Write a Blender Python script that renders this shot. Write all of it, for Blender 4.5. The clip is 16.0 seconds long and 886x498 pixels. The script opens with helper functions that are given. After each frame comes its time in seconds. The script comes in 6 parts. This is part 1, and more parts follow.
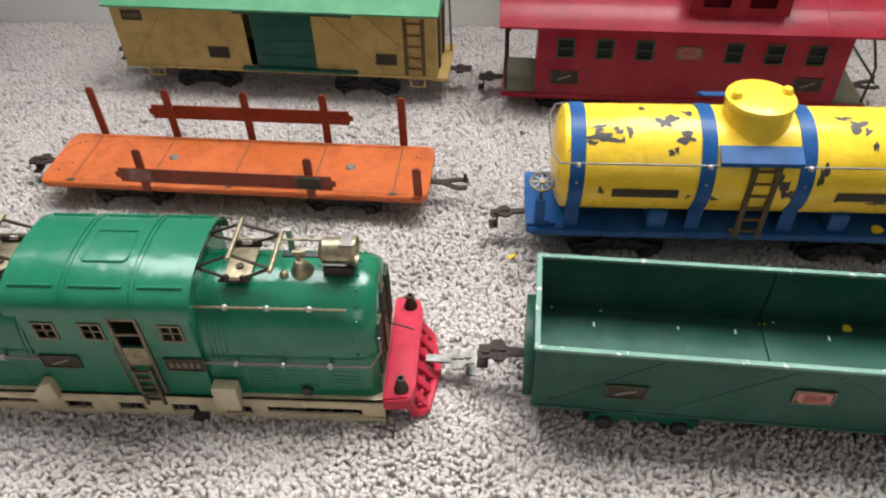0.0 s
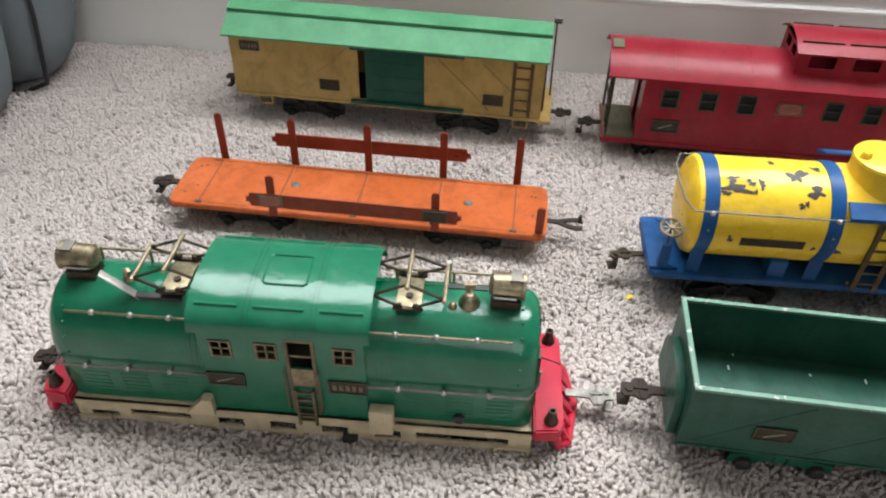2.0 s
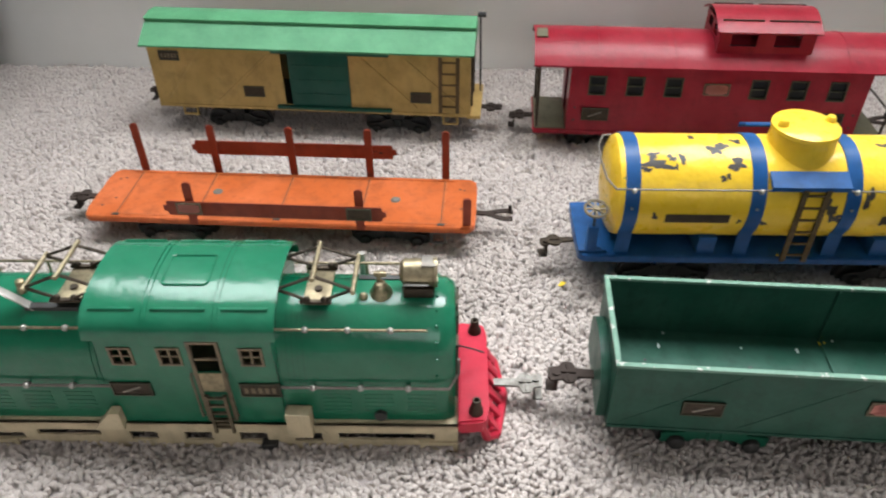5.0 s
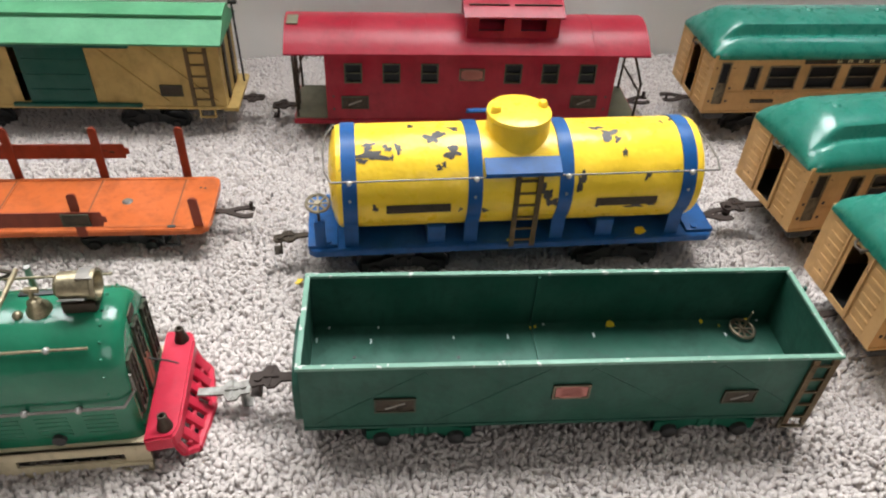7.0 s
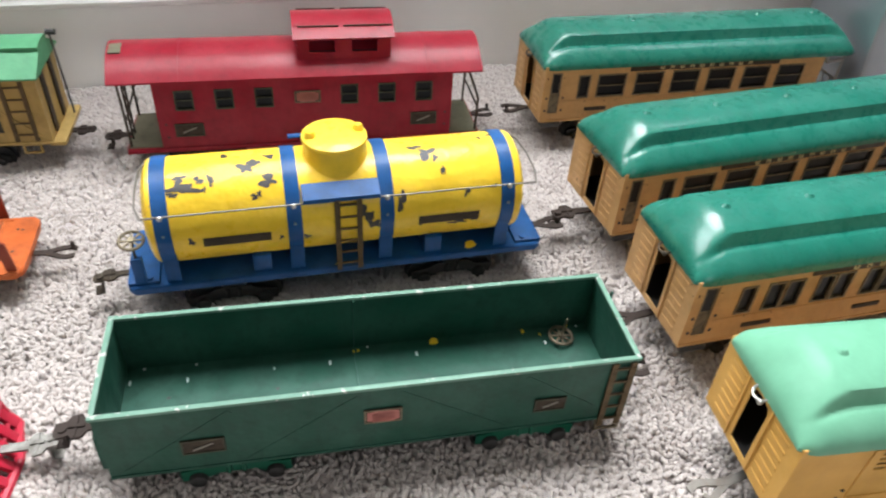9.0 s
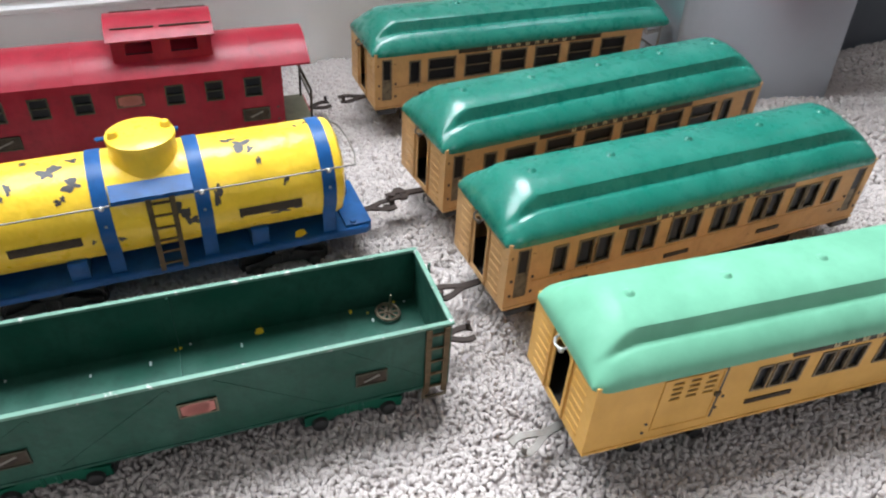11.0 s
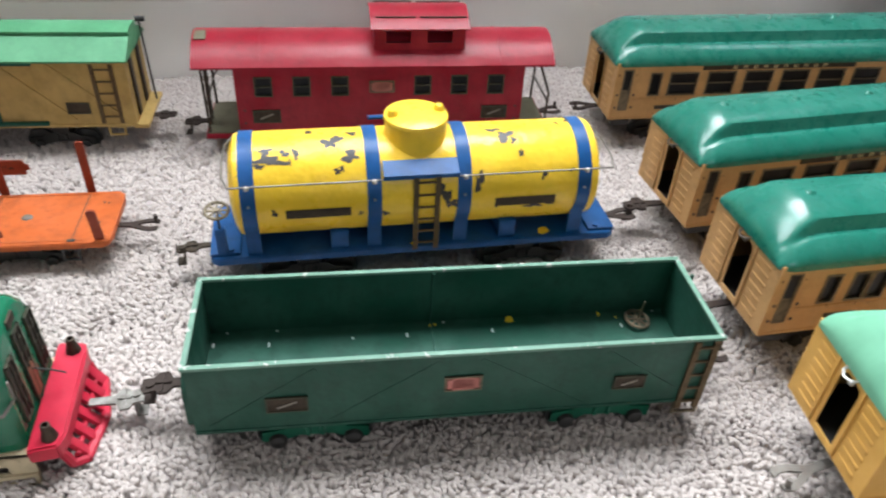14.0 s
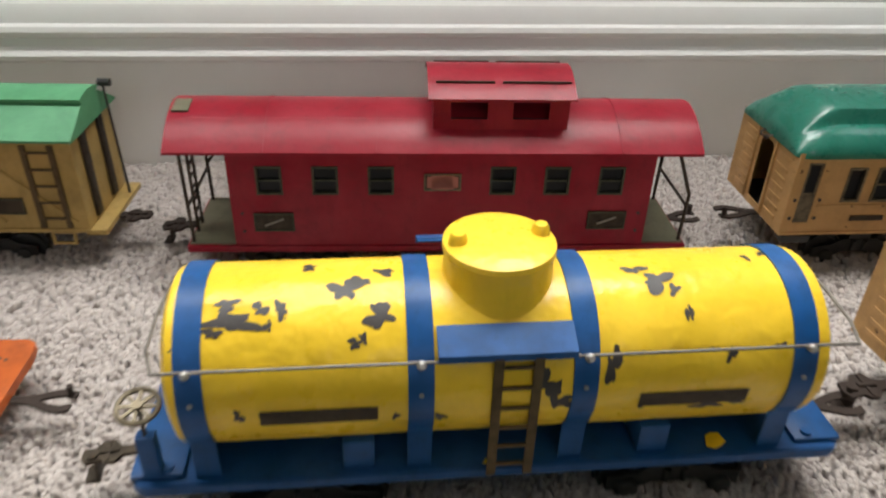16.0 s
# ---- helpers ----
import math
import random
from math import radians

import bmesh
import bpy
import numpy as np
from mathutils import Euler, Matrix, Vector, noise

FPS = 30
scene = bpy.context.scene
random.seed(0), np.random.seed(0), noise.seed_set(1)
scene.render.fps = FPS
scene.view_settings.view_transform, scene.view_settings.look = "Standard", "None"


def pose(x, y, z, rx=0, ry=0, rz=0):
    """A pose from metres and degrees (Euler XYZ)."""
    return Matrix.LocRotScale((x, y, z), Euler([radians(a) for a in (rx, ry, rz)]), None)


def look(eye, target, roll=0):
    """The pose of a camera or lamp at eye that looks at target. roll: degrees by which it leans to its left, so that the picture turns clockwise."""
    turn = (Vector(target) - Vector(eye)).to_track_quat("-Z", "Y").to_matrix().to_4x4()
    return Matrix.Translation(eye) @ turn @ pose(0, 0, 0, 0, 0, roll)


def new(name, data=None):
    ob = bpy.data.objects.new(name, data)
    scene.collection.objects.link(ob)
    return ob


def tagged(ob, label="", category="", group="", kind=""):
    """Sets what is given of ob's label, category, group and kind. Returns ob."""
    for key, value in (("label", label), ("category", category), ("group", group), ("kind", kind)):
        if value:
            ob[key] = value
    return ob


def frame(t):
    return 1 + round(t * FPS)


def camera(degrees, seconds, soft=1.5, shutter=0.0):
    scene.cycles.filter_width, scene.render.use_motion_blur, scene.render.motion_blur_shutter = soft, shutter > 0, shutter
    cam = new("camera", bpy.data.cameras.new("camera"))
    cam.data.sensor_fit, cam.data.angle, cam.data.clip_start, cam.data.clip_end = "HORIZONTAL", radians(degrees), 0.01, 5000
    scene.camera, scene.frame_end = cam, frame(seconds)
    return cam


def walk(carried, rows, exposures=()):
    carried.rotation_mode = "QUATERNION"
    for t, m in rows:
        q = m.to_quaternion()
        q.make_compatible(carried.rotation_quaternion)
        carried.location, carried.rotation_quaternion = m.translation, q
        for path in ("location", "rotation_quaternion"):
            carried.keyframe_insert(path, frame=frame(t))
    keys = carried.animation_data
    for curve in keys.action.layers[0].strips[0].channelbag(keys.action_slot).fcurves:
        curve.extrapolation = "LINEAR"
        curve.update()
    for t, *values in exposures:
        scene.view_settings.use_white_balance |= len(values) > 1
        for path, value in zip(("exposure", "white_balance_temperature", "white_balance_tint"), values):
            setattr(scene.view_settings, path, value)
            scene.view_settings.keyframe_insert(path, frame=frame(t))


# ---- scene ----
cam = camera(61.80, 16.0, soft=2.1, shutter=0.4)

PATH = [
    (0, (0.0286, 0.0033, 0.4092), (-0.0357, 0.7304, -0.2743), -1.67),
    (0.5, (-0.0072, -0.0024, 0.4202), (-0.0444, 0.7273, -0.2627), 0.25),
    (1, (-0.0422, -0.0136, 0.4298), (-0.1131, 0.7359, -0.2284), -0.89),
    (1.5, (-0.0649, -0.0171, 0.4270), (-0.1369, 0.7270, -0.2372), -0.01),
    (2, (-0.0762, -0.0192, 0.4256), (-0.1351, 0.7371, -0.2260), 1.58),
    (2.5, (-0.0810, -0.0255, 0.4236), (-0.1641, 0.7463, -0.2069), 0.12),
    (3, (-0.0894, -0.0255, 0.4115), (-0.1683, 0.7531, -0.2110), 0.51),
    (3.2, (-0.0897, -0.0262, 0.4100), (-0.1713, 0.7565, -0.2070), 0.33),
    (5.3, (-0.0151, -0.0126, 0.3992), (-0.0268, 0.7578, -0.2383), 0.07),
    (5.5, (-0.0012, -0.0090, 0.3993), (0.0042, 0.7566, -0.2440), 0.82),
    (6, (0.0368, -0.0056, 0.3990), (0.0740, 0.7504, -0.2545), 1.04),
    (6.5, (0.0758, -0.0031, 0.3991), (0.1557, 0.7481, -0.2561), 2.26),
    (7, (0.0970, -0.0024, 0.3982), (0.2047, 0.7543, -0.2468), 2.99),
    (7.5, (0.1052, -0.0000, 0.3969), (0.2058, 0.7549, -0.2512), 2.82),
    (8, (0.1196, -0.0057, 0.4068), (0.2418, 0.7589, -0.2260), 3.48),
    (8.5, (0.1458, -0.0069, 0.4118), (0.3044, 0.7533, -0.2183), 3.06),
    (9, (0.1694, -0.0074, 0.4121), (0.3815, 0.7363, -0.2218), 4.08),
    (9.5, (0.1875, -0.0161, 0.4085), (0.4255, 0.7177, -0.2279), 4.37),
    (10, (0.2026, -0.0226, 0.4086), (0.4783, 0.7008, -0.2243), 4.93),
    (10.2, (0.2147, -0.0264, 0.4100), (0.4973, 0.6948, -0.2226), 4.02),
    (12.3, (0.2355, -0.0578, 0.3970), (0.6038, 0.6438, -0.2130), 6.01),
    (12.5, (0.2308, -0.0542, 0.3966), (0.5901, 0.6486, -0.2174), 5.74),
    (12.7, (0.2217, -0.0497, 0.3961), (0.5596, 0.6652, -0.2161), 5.28),
    (13, (0.1981, -0.0412, 0.3994), (0.4950, 0.6941, -0.2098), 4.93),
    (13.5, (0.1705, -0.0312, 0.3877), (0.3909, 0.7290, -0.2235), 4.23),
    (14, (0.1381, -0.0254, 0.3870), (0.3021, 0.7490, -0.2242), 3.50),
    (14.5, (0.1212, 0.0018, 0.3767), (0.2470, 0.7870, -0.2297), 2.85),
    (15, (0.1271, 0.0591, 0.3410), (0.2411, 0.8429, -0.2695), 4.73),
    (15.5, (0.1472, 0.1267, 0.3205), (0.2272, 0.9428, -0.2518), 2.28),
    (16, (0.1642, 0.2085, 0.2864), (0.2542, 1.0535, -0.2408), 1.77),
]
walk(cam, [(t, look(eye, target, roll)) for t, eye, target, roll in PATH],
     [(0, -0.19, 6450, 10), (3, -0.24, 6450, 10), (5.5, -0.14, 6450, 10), (8.5, 0.0, 6400, 10), (10.2, 0.06, 6100, 10), (12.5, 0.06, 5950, 10), (14, 0.0, 6200, 10), (15, -0.10, 6450, 10), (15.5, -0.12, 6450, 10), (16, -0.48, 6800, 10)])

# ---------------------------------------------------------------- light
world = bpy.data.worlds.new("world")
scene.world = world
world.use_nodes = True
wn = world.node_tree.nodes
sky = wn.new("ShaderNodeTexSky")
sky.sky_type, sky.sun_disc = "NISHITA", False
sky.sun_elevation, sky.sun_rotation = radians(40), radians(200)
world.node_tree.links.new(sky.outputs[0], wn["Background"].inputs[0])
wn["Background"].inputs[1].default_value = 0.1


def area_light(x, y, z, w, h, watts, target, colour):
    data = bpy.data.lights.new("area_light", "AREA")
    data.shape, data.size, data.size_y, data.energy, data.color = "RECTANGLE", w, h, watts, colour
    ob = new("area_light", data)
    ob.matrix_world = look((x, y, z), target)


# daylight through the two panes over the baseboard wall
for pane, watts in ((-0.49, 53.0), (0.49, 86.0)):
    area_light(pane, 0.915, 1.45, 0.86, 1.20, watts, (pane, -0.1, 0.85), (0.95, 0.98, 1.0))
# fill lamp added out of view to lift the shaded carpet and car fronts
area_light(0.5, -2.9, 1.45, 1.4, 1.2, 19.0, (0.1, 0.3, 0.1), (0.97, 0.98, 1.0))


# ---------------------------------------------------------------- materials
def nodes_of(name):
    m = bpy.data.materials.new(name)
    m.use_nodes = True
    return m, m.node_tree.nodes, m.node_tree.links, m.node_tree.nodes["Principled BSDF"]


def ramp(n, l, source, lo, hi, a=(0, 0, 0, 1), b=(1, 1, 1, 1)):
    r = n.new("ShaderNodeValToRGB")
    r.color_ramp.elements[0].position, r.color_ramp.elements[1].position = lo, hi
    r.color_ramp.elements[0].color, r.color_ramp.elements[1].color = a, b
    l.new(source, r.inputs[0])
    return r.outputs[0]


def noise_of(n, l, coords, scale, detail=4.0, rough=0.55):
    t = n.new("ShaderNodeTexNoise")
    t.inputs["Scale"].default_value, t.inputs["Detail"].default_value, t.inputs["Roughness"].default_value = scale, detail, rough
    l.new(coords, t.inputs["Vector"])
    return t.outputs["Fac"]


def mixed(n, l, fac, a, b):
    mx = n.new("ShaderNodeMix")
    mx.data_type = "RGBA"
    for value, socket in ((fac, mx.inputs[0]), (a, mx.inputs[6]), (b, mx.inputs[7])):
        if hasattr(value, "is_output"):
            l.new(value, socket)
        elif isinstance(value, tuple):
            socket.default_value = (*value[:3], 1)
        else:
            socket.default_value = value
    return mx.outputs[2]


def enamel(name, colour, rough=0.32, chips=0.70, chip_colour=(0.06, 0.045, 0.035), dirt=0.35, dents=0.25, coat=0.04, chip_scale=120):
    """Old enamel on tinplate: faded patches, grime, small chips down to dull metal, shallow dents."""
    m, n, l, p = nodes_of(name)
    co = n.new("ShaderNodeTexCoord").outputs["Object"]
    faded = tuple(min(1, c * 1.22 + 0.02) for c in colour)
    grimy = tuple(c * 0.55 + 0.008 for c in colour)
    base = mixed(n, l, ramp(n, l, noise_of(n, l, co, 22), 0.35, 0.75), colour, faded)
    grime = n.new("ShaderNodeMath")
    grime.operation = "MULTIPLY"
    grime.inputs[1].default_value = dirt
    l.new(ramp(n, l, noise_of(n, l, co, 55, 7, 0.7), 0.48, 0.72), grime.inputs[0])
    base = mixed(n, l, grime.outputs[0], base, grimy)
    smear = n.new("ShaderNodeMapping")
    smear.inputs["Scale"].default_value = (1.0, 1.0, 0.22)
    l.new(co, smear.inputs["Vector"])
    streak = n.new("ShaderNodeMath")
    streak.operation = "MULTIPLY"
    streak.inputs[1].default_value = dirt * 0.7
    l.new(ramp(n, l, noise_of(n, l, smear.outputs[0], 150, 5, 0.65), 0.52, 0.74), streak.inputs[0])
    base = mixed(n, l, streak.outputs[0], base, grimy)
    chip = ramp(n, l, noise_of(n, l, co, chip_scale, 5, 0.62), chips, chips + 0.02)
    base = mixed(n, l, chip, base, chip_colour)
    l.new(base, p.inputs["Base Color"])
    r = n.new("ShaderNodeMapRange")
    r.inputs["To Min"].default_value, r.inputs["To Max"].default_value = rough * 0.75, rough * 1.5
    l.new(noise_of(n, l, co, 80, 6, 0.7), r.inputs["Value"])
    l.new(r.outputs[0], p.inputs["Roughness"])
    p.inputs["Specular IOR Level"].default_value = 0.32 if rough < 0.29 else 0.18
    p.inputs["Coat Weight"].default_value, p.inputs["Coat Roughness"].default_value = coat, 0.15
    b = n.new("ShaderNodeBump")
    b.inputs["Strength"].default_value, b.inputs["Distance"].default_value = dents, 0.004
    l.new(noise_of(n, l, co, 35, 3), b.inputs["Height"])
    b2 = n.new("ShaderNodeBump")
    b2.inputs["Strength"].default_value, b2.inputs["Distance"].default_value, b2.invert = 0.5, 0.0004, True
    l.new(chip, b2.inputs["Height"])
    l.new(b.outputs[0], b2.inputs["Normal"])
    l.new(b2.outputs[0], p.inputs["Normal"])
    return m


def metal(name, colour, rough=0.35, tarnish=(0.12, 0.09, 0.06), amount=0.55):
    m, n, l, p = nodes_of(name)
    co = n.new("ShaderNodeTexCoord").outputs["Object"]
    f = ramp(n, l, noise_of(n, l, co, 160, 6, 0.7), 0.62 - amount * 0.3, 0.95 - amount * 0.3)
    l.new(mixed(n, l, f, colour, tarnish), p.inputs["Base Color"])
    p.inputs["Metallic"].default_value = 0.85
    r = n.new("ShaderNodeMapRange")
    r.inputs["To Min"].default_value, r.inputs["To Max"].default_value = rough * 0.7, min(1, rough * 1.7)
    l.new(noise_of(n, l, co, 240), r.inputs["Value"])
    l.new(r.outputs[0], p.inputs["Roughness"])
    return m


def plain(name, colour, rough=0.6, grain=90, depth=0.0006, spread=0.18, gloss=0.5):
    m, n, l, p = nodes_of(name)
    co = n.new("ShaderNodeTexCoord").outputs["Object"]
    f = noise_of(n, l, co, grain, 6, 0.65)
    l.new(mixed(n, l, f, tuple(c * (1 - spread) for c in colour), tuple(min(1, c * (1 + spread)) for c in colour)), p.inputs["Base Color"])
    p.inputs["Roughness"].default_value = rough
    p.inputs["Specular IOR Level"].default_value = gloss
    b = n.new("ShaderNodeBump")
    b.inputs["Strength"].default_value, b.inputs["Distance"].default_value = 0.4, depth
    l.new(f, b.inputs["Height"])
    l.new(b.outputs[0], p.inputs["Normal"])
    return m


LOCO_GREEN = enamel("loco_green_enamel", (0.0030, 0.112, 0.054), 0.16, 0.79, dirt=0.22, dents=0.35, coat=0.2)
RED_CAST = enamel("red_cast_enamel", (0.41, 0.01476, 0.0369), 0.3, 0.74, dirt=0.3)
CREAM = enamel("cream_enamel", (0.5084, 0.4264, 0.2788), 0.4, 0.68, (0.12, 0.07, 0.03), dirt=0.6)
GON_GREEN = enamel("gondola_green_enamel", (0.011, 0.060, 0.038), 0.38, 0.73, (0.02, 0.03, 0.025), dirt=0.8, dents=0.35)
GON_RIM = enamel("worn_rim_enamel", (0.12, 0.225, 0.165), 0.4, 0.62, (0.42, 0.42, 0.38), dirt=0.4)
YELLOW = enamel("yellow_enamel", (0.78, 0.50, 0.026), 0.26, 0.72, (0.09, 0.07, 0.055), dirt=0.18, dents=0.85, chip_scale=90)
BLUE = enamel("blue_enamel", (0.005, 0.064, 0.205), 0.34, 0.76, (0.02, 0.02, 0.03), dirt=0.6, dents=0.15)
BARE = plain("bare_tinplate", (0.036, 0.029, 0.025), 0.5, 300, 0.0006, 0.5)
CABOOSE_RED = enamel("caboose_red_enamel", (0.25, 0.0055, 0.018), 0.30, 0.75, (0.1, 0.03, 0.02), dirt=0.55, dents=0.25)
BOX_TAN = enamel("boxcar_tan_enamel", (0.3936, 0.2624, 0.0861), 0.45, 0.75, (0.2, 0.12, 0.05), dirt=0.65)
BOX_ROOF = enamel("pale_green_enamel", (0.082, 0.2788, 0.1353), 0.45, 0.76, (0.04, 0.1, 0.06), dirt=0.3)
BOX_DOOR = enamel("door_green_enamel", (0.004, 0.062, 0.042), 0.3, 0.76, dirt=0.35)
ORANGE = enamel("orange_enamel", (0.43, 0.095, 0.021), 0.38, 0.73, (0.12, 0.05, 0.02), dirt=0.7)
RUST_RED = enamel("stake_red_enamel", (0.205, 0.0328, 0.01312), 0.45, 0.68, (0.06, 0.03, 0.02), dirt=0.6)
COACH_TAN = enamel("coach_tan_enamel", (0.47, 0.27, 0.105), 0.45, 0.66, (0.10, 0.05, 0.02), dirt=0.5)
COACH_GREEN = enamel("coach_roof_green_enamel", (0.008, 0.135, 0.092), 0.25, 0.735, (0.12, 0.16, 0.12), dirt=0.35, dents=0.16, coat=0.35, chip_scale=60)
COMBINE_TAN = enamel("combine_tan_enamel", (0.5412, 0.3034, 0.0697), 0.42, 0.80, (0.2, 0.1, 0.03), dirt=0.15, dents=0.2)
COMBINE_GREEN = enamel("combine_roof_green_enamel", (0.118, 0.305, 0.192), 0.45, 0.80, (0.04, 0.2, 0.1), dirt=0.12, dents=0.08)
TRUCK_GREEN = enamel("truck_green_enamel", (0.00492, 0.082, 0.0451), 0.35, 0.74, dirt=0.4)
BRASS = metal("tarnished_brass", (0.31, 0.26, 0.165), 0.34, (0.10, 0.08, 0.05), 0.7)
STEEL = metal("dull_steel", (0.19, 0.175, 0.155), 0.5, (0.13, 0.10, 0.08), 0.45)
DARK_STEEL = plain("dark_coupler_steel", (0.042, 0.031, 0.026), 0.65, 300, 0.0004, 0.4, 0.1)
CAST_STEEL = metal("rough_cast_steel", (0.22, 0.21, 0.19), 0.42, (0.07, 0.06, 0.05), 0.75)
NICKEL = metal("bright_nickel", (0.40, 0.385, 0.355), 0.36, (0.25, 0.22, 0.2), 0.3)
BLACK = plain("blackened_iron", (0.022, 0.021, 0.020), 0.55, 200)
IRON = plain("grey_painted_iron", (0.022, 0.022, 0.022), 0.5, 200)
GLAZE = plain("dark_pane", (0.008, 0.009, 0.011), 0.3, 60, 0.0006, 0.18, 0.2)
PLATE = metal("dark_brass_plate", (0.065, 0.05, 0.036), 0.45, (0.03, 0.025, 0.02), 0.6)
BROWN_BRASS = metal("brown_tarnished_brass", (0.13, 0.092, 0.05), 0.5, (0.06, 0.042, 0.025), 0.55)
OLIVE_BRASS = metal("olive_tarnished_brass", (0.085, 0.085, 0.06), 0.5, (0.04, 0.045, 0.035), 0.6)
FRAME_BRASS = metal("dull_brass_frame", (0.20, 0.165, 0.11), 0.45, (0.06, 0.05, 0.04), 0.6)
PLATE_RED = plain("faded_red_plate", (0.42, 0.14, 0.11), 0.5, 300)
LETTERS = plain("gold_lettering", (0.50, 0.42, 0.22), 0.4, 300)
SCRATCH = plain("bare_scratch", (0.20, 0.18, 0.15), 0.4, 300)
OLIVE = enamel("olive_floor_enamel", (0.1312, 0.123, 0.0779), 0.5, 0.7, dirt=0.5)
DOOR_RUST = plain("rust_brown_panel", (0.20, 0.075, 0.035), 0.5, 200)
GRIME = plain("brown_grime", (0.16, 0.055, 0.02), 0.7, 300)
FLAKE = plain("yellow_paint_flake", (0.80, 0.55, 0.02), 0.5, 300)
WALL = plain("wall_paint", (0.83, 0.83, 0.80), 0.6, 40, 0.0005, 0.03)
# walls out of view, dark so they reflect little onto the car sides
FAR_WALL = plain("unseen_wall_dark", (0.15, 0.14, 0.13), 0.7, 40, 0.0005, 0.05)
TRIM = plain("baseboard_paint", (0.90, 0.89, 0.86), 0.35, 30, 0.0004, 0.03)
CEILING = plain("ceiling_paint", (0.60, 0.59, 0.57), 0.8, 40, 0.0006, 0.03)
FABRIC = plain("grey_upholstery", (0.16, 0.185, 0.205), 0.85, 500, 0.0008, 0.2)
PIPING = plain("black_piping", (0.02, 0.02, 0.024), 0.7, 300)
GREY_PLASTIC = plain("grey_satin_metal", (0.40, 0.43, 0.47), 0.36, 9, 0.004, 0.10)
GREY_PLASTIC.node_tree.nodes["Principled BSDF"].inputs["Metallic"].default_value = 0.7
DARK_PLASTIC = plain("dark_slate_plastic", (0.06, 0.07, 0.085), 0.5, 40, 0.0008, 0.15)
RED_CLOTH = plain("red_cloth", (0.36, 0.02, 0.03), 0.7, 200, 0.001, 0.25)
WHITE_PLASTIC = plain("white_plastic", (0.72, 0.72, 0.70), 0.35, 60, 0.0003, 0.05)


def carpet_material():
    m, n, l, p = nodes_of("greige_carpet_yarn")
    co = n.new("ShaderNodeTexCoord").outputs["Object"]
    isl = n.new("ShaderNodeNewGeometry").outputs["Random Per Island"]
    c = mixed(n, l, isl, (0.40, 0.347, 0.316), (0.55, 0.49, 0.45))
    f = ramp(n, l, noise_of(n, l, co, 9, 3), 0.35, 0.7)
    l.new(mixed(n, l, f, c, (0.475, 0.42, 0.387)), p.inputs["Base Color"])
    p.inputs["Roughness"].default_value = 0.9
    p.inputs["Sheen Weight"].default_value = 0.25
    return m


CARPET = carpet_material()
BACKING = plain("carpet_backing", (0.42, 0.372, 0.355), 0.95, 300)


# ---------------------------------------------------------------- mesh helpers
def mesh_from(name, bm, material, angle=32):
    bmesh.ops.recalc_face_normals(bm, faces=bm.faces)
    me = bpy.data.meshes.new(name)
    bm.to_mesh(me)
    bm.free()
    me.polygons.foreach_set("use_smooth", [True] * len(me.polygons))
    me.set_sharp_from_angle(angle=radians(angle))
    me.materials.append(material)
    return me


def part(name, bm, material, parent, label="", at=None):
    ob = new(name, mesh_from(name, bm, material))
    ob.parent = parent
    if at is not None:
        ob.matrix_basis = at
    if label:
        tagged(ob, label)
    return ob


def shared(name, me, parent, at):
    ob = new(name, me)
    ob.parent = parent
    ob.matrix_basis = at
    return ob


def thing(name, label, category, m, group=""):
    ob = new(name)
    ob.empty_display_size = 0.02
    ob.matrix_basis = m
    return tagged(ob, label, category, group)


def solid(name, bm, material, m, label, category, group="", kind=""):
    ob = new(name, mesh_from(name, bm, material))
    ob.matrix_basis = m
    return tagged(ob, label, category, group, kind)


def box(bm, x0, x1, y0, y1, z0, z1, bevel=0.0, m=None):
    r = bmesh.ops.create_cube(bm, size=1)
    mt = Matrix.Translation(((x0 + x1) / 2, (y0 + y1) / 2, (z0 + z1) / 2)) @ Matrix.Diagonal((abs(x1 - x0), abs(y1 - y0), abs(z1 - z0), 1))
    bmesh.ops.transform(bm, matrix=mt if m is None else m @ mt, verts=r["verts"])
    if bevel:
        edges = list({e for v in r["verts"] for e in v.link_edges})
        bmesh.ops.bevel(bm, geom=edges, offset=bevel, segments=2, affect="EDGES", profile=0.6)
    return bm


def B(*a, **k):
    return box(bmesh.new(), *a, **k)


def rod(bm, a, b, r, seg=10, r2=None):
    a, b = Vector(a), Vector(b)
    q = (b - a).to_track_quat("Z", "Y").to_matrix().to_4x4()
    bmesh.ops.create_cone(bm, cap_ends=True, segments=seg, radius1=r, radius2=r if r2 is None else r2, depth=(b - a).length,
                          matrix=Matrix.Translation((a + b) / 2) @ q)
    return bm


def tube(bm, pts, r, seg=8):
    for a, b in zip(pts, pts[1:]):
        rod(bm, a, b, r, seg)
    for q in pts[1:-1]:
        bmesh.ops.create_uvsphere(bm, u_segments=seg, v_segments=6, radius=r, matrix=Matrix.Translation(q))
    return bm


def prism(bm, profile, x0, x1, closed=True):
    """A profile of (y, z) swept along x."""
    rows = [[bm.verts.new((x, y, z)) for y, z in profile] for x in (x0, x1)]
    k = len(profile)
    for i in range(k if closed else k - 1):
        j = (i + 1) % k
        bm.faces.new((rows[0][i], rows[0][j], rows[1][j], rows[1][i]))
    if closed:
        bm.faces.new(rows[0][::-1])
        bm.faces.new(rows[1])
    return bm


def ridge(bm, arc, x, w, h):
    """A low raised strip that follows an arc of (y, z) across a roof."""
    return prism(bm, [(y, z + h) for y, z in arc] + [(y, z - 0.0004) for y, z in arc[::-1]], x - w, x + w)


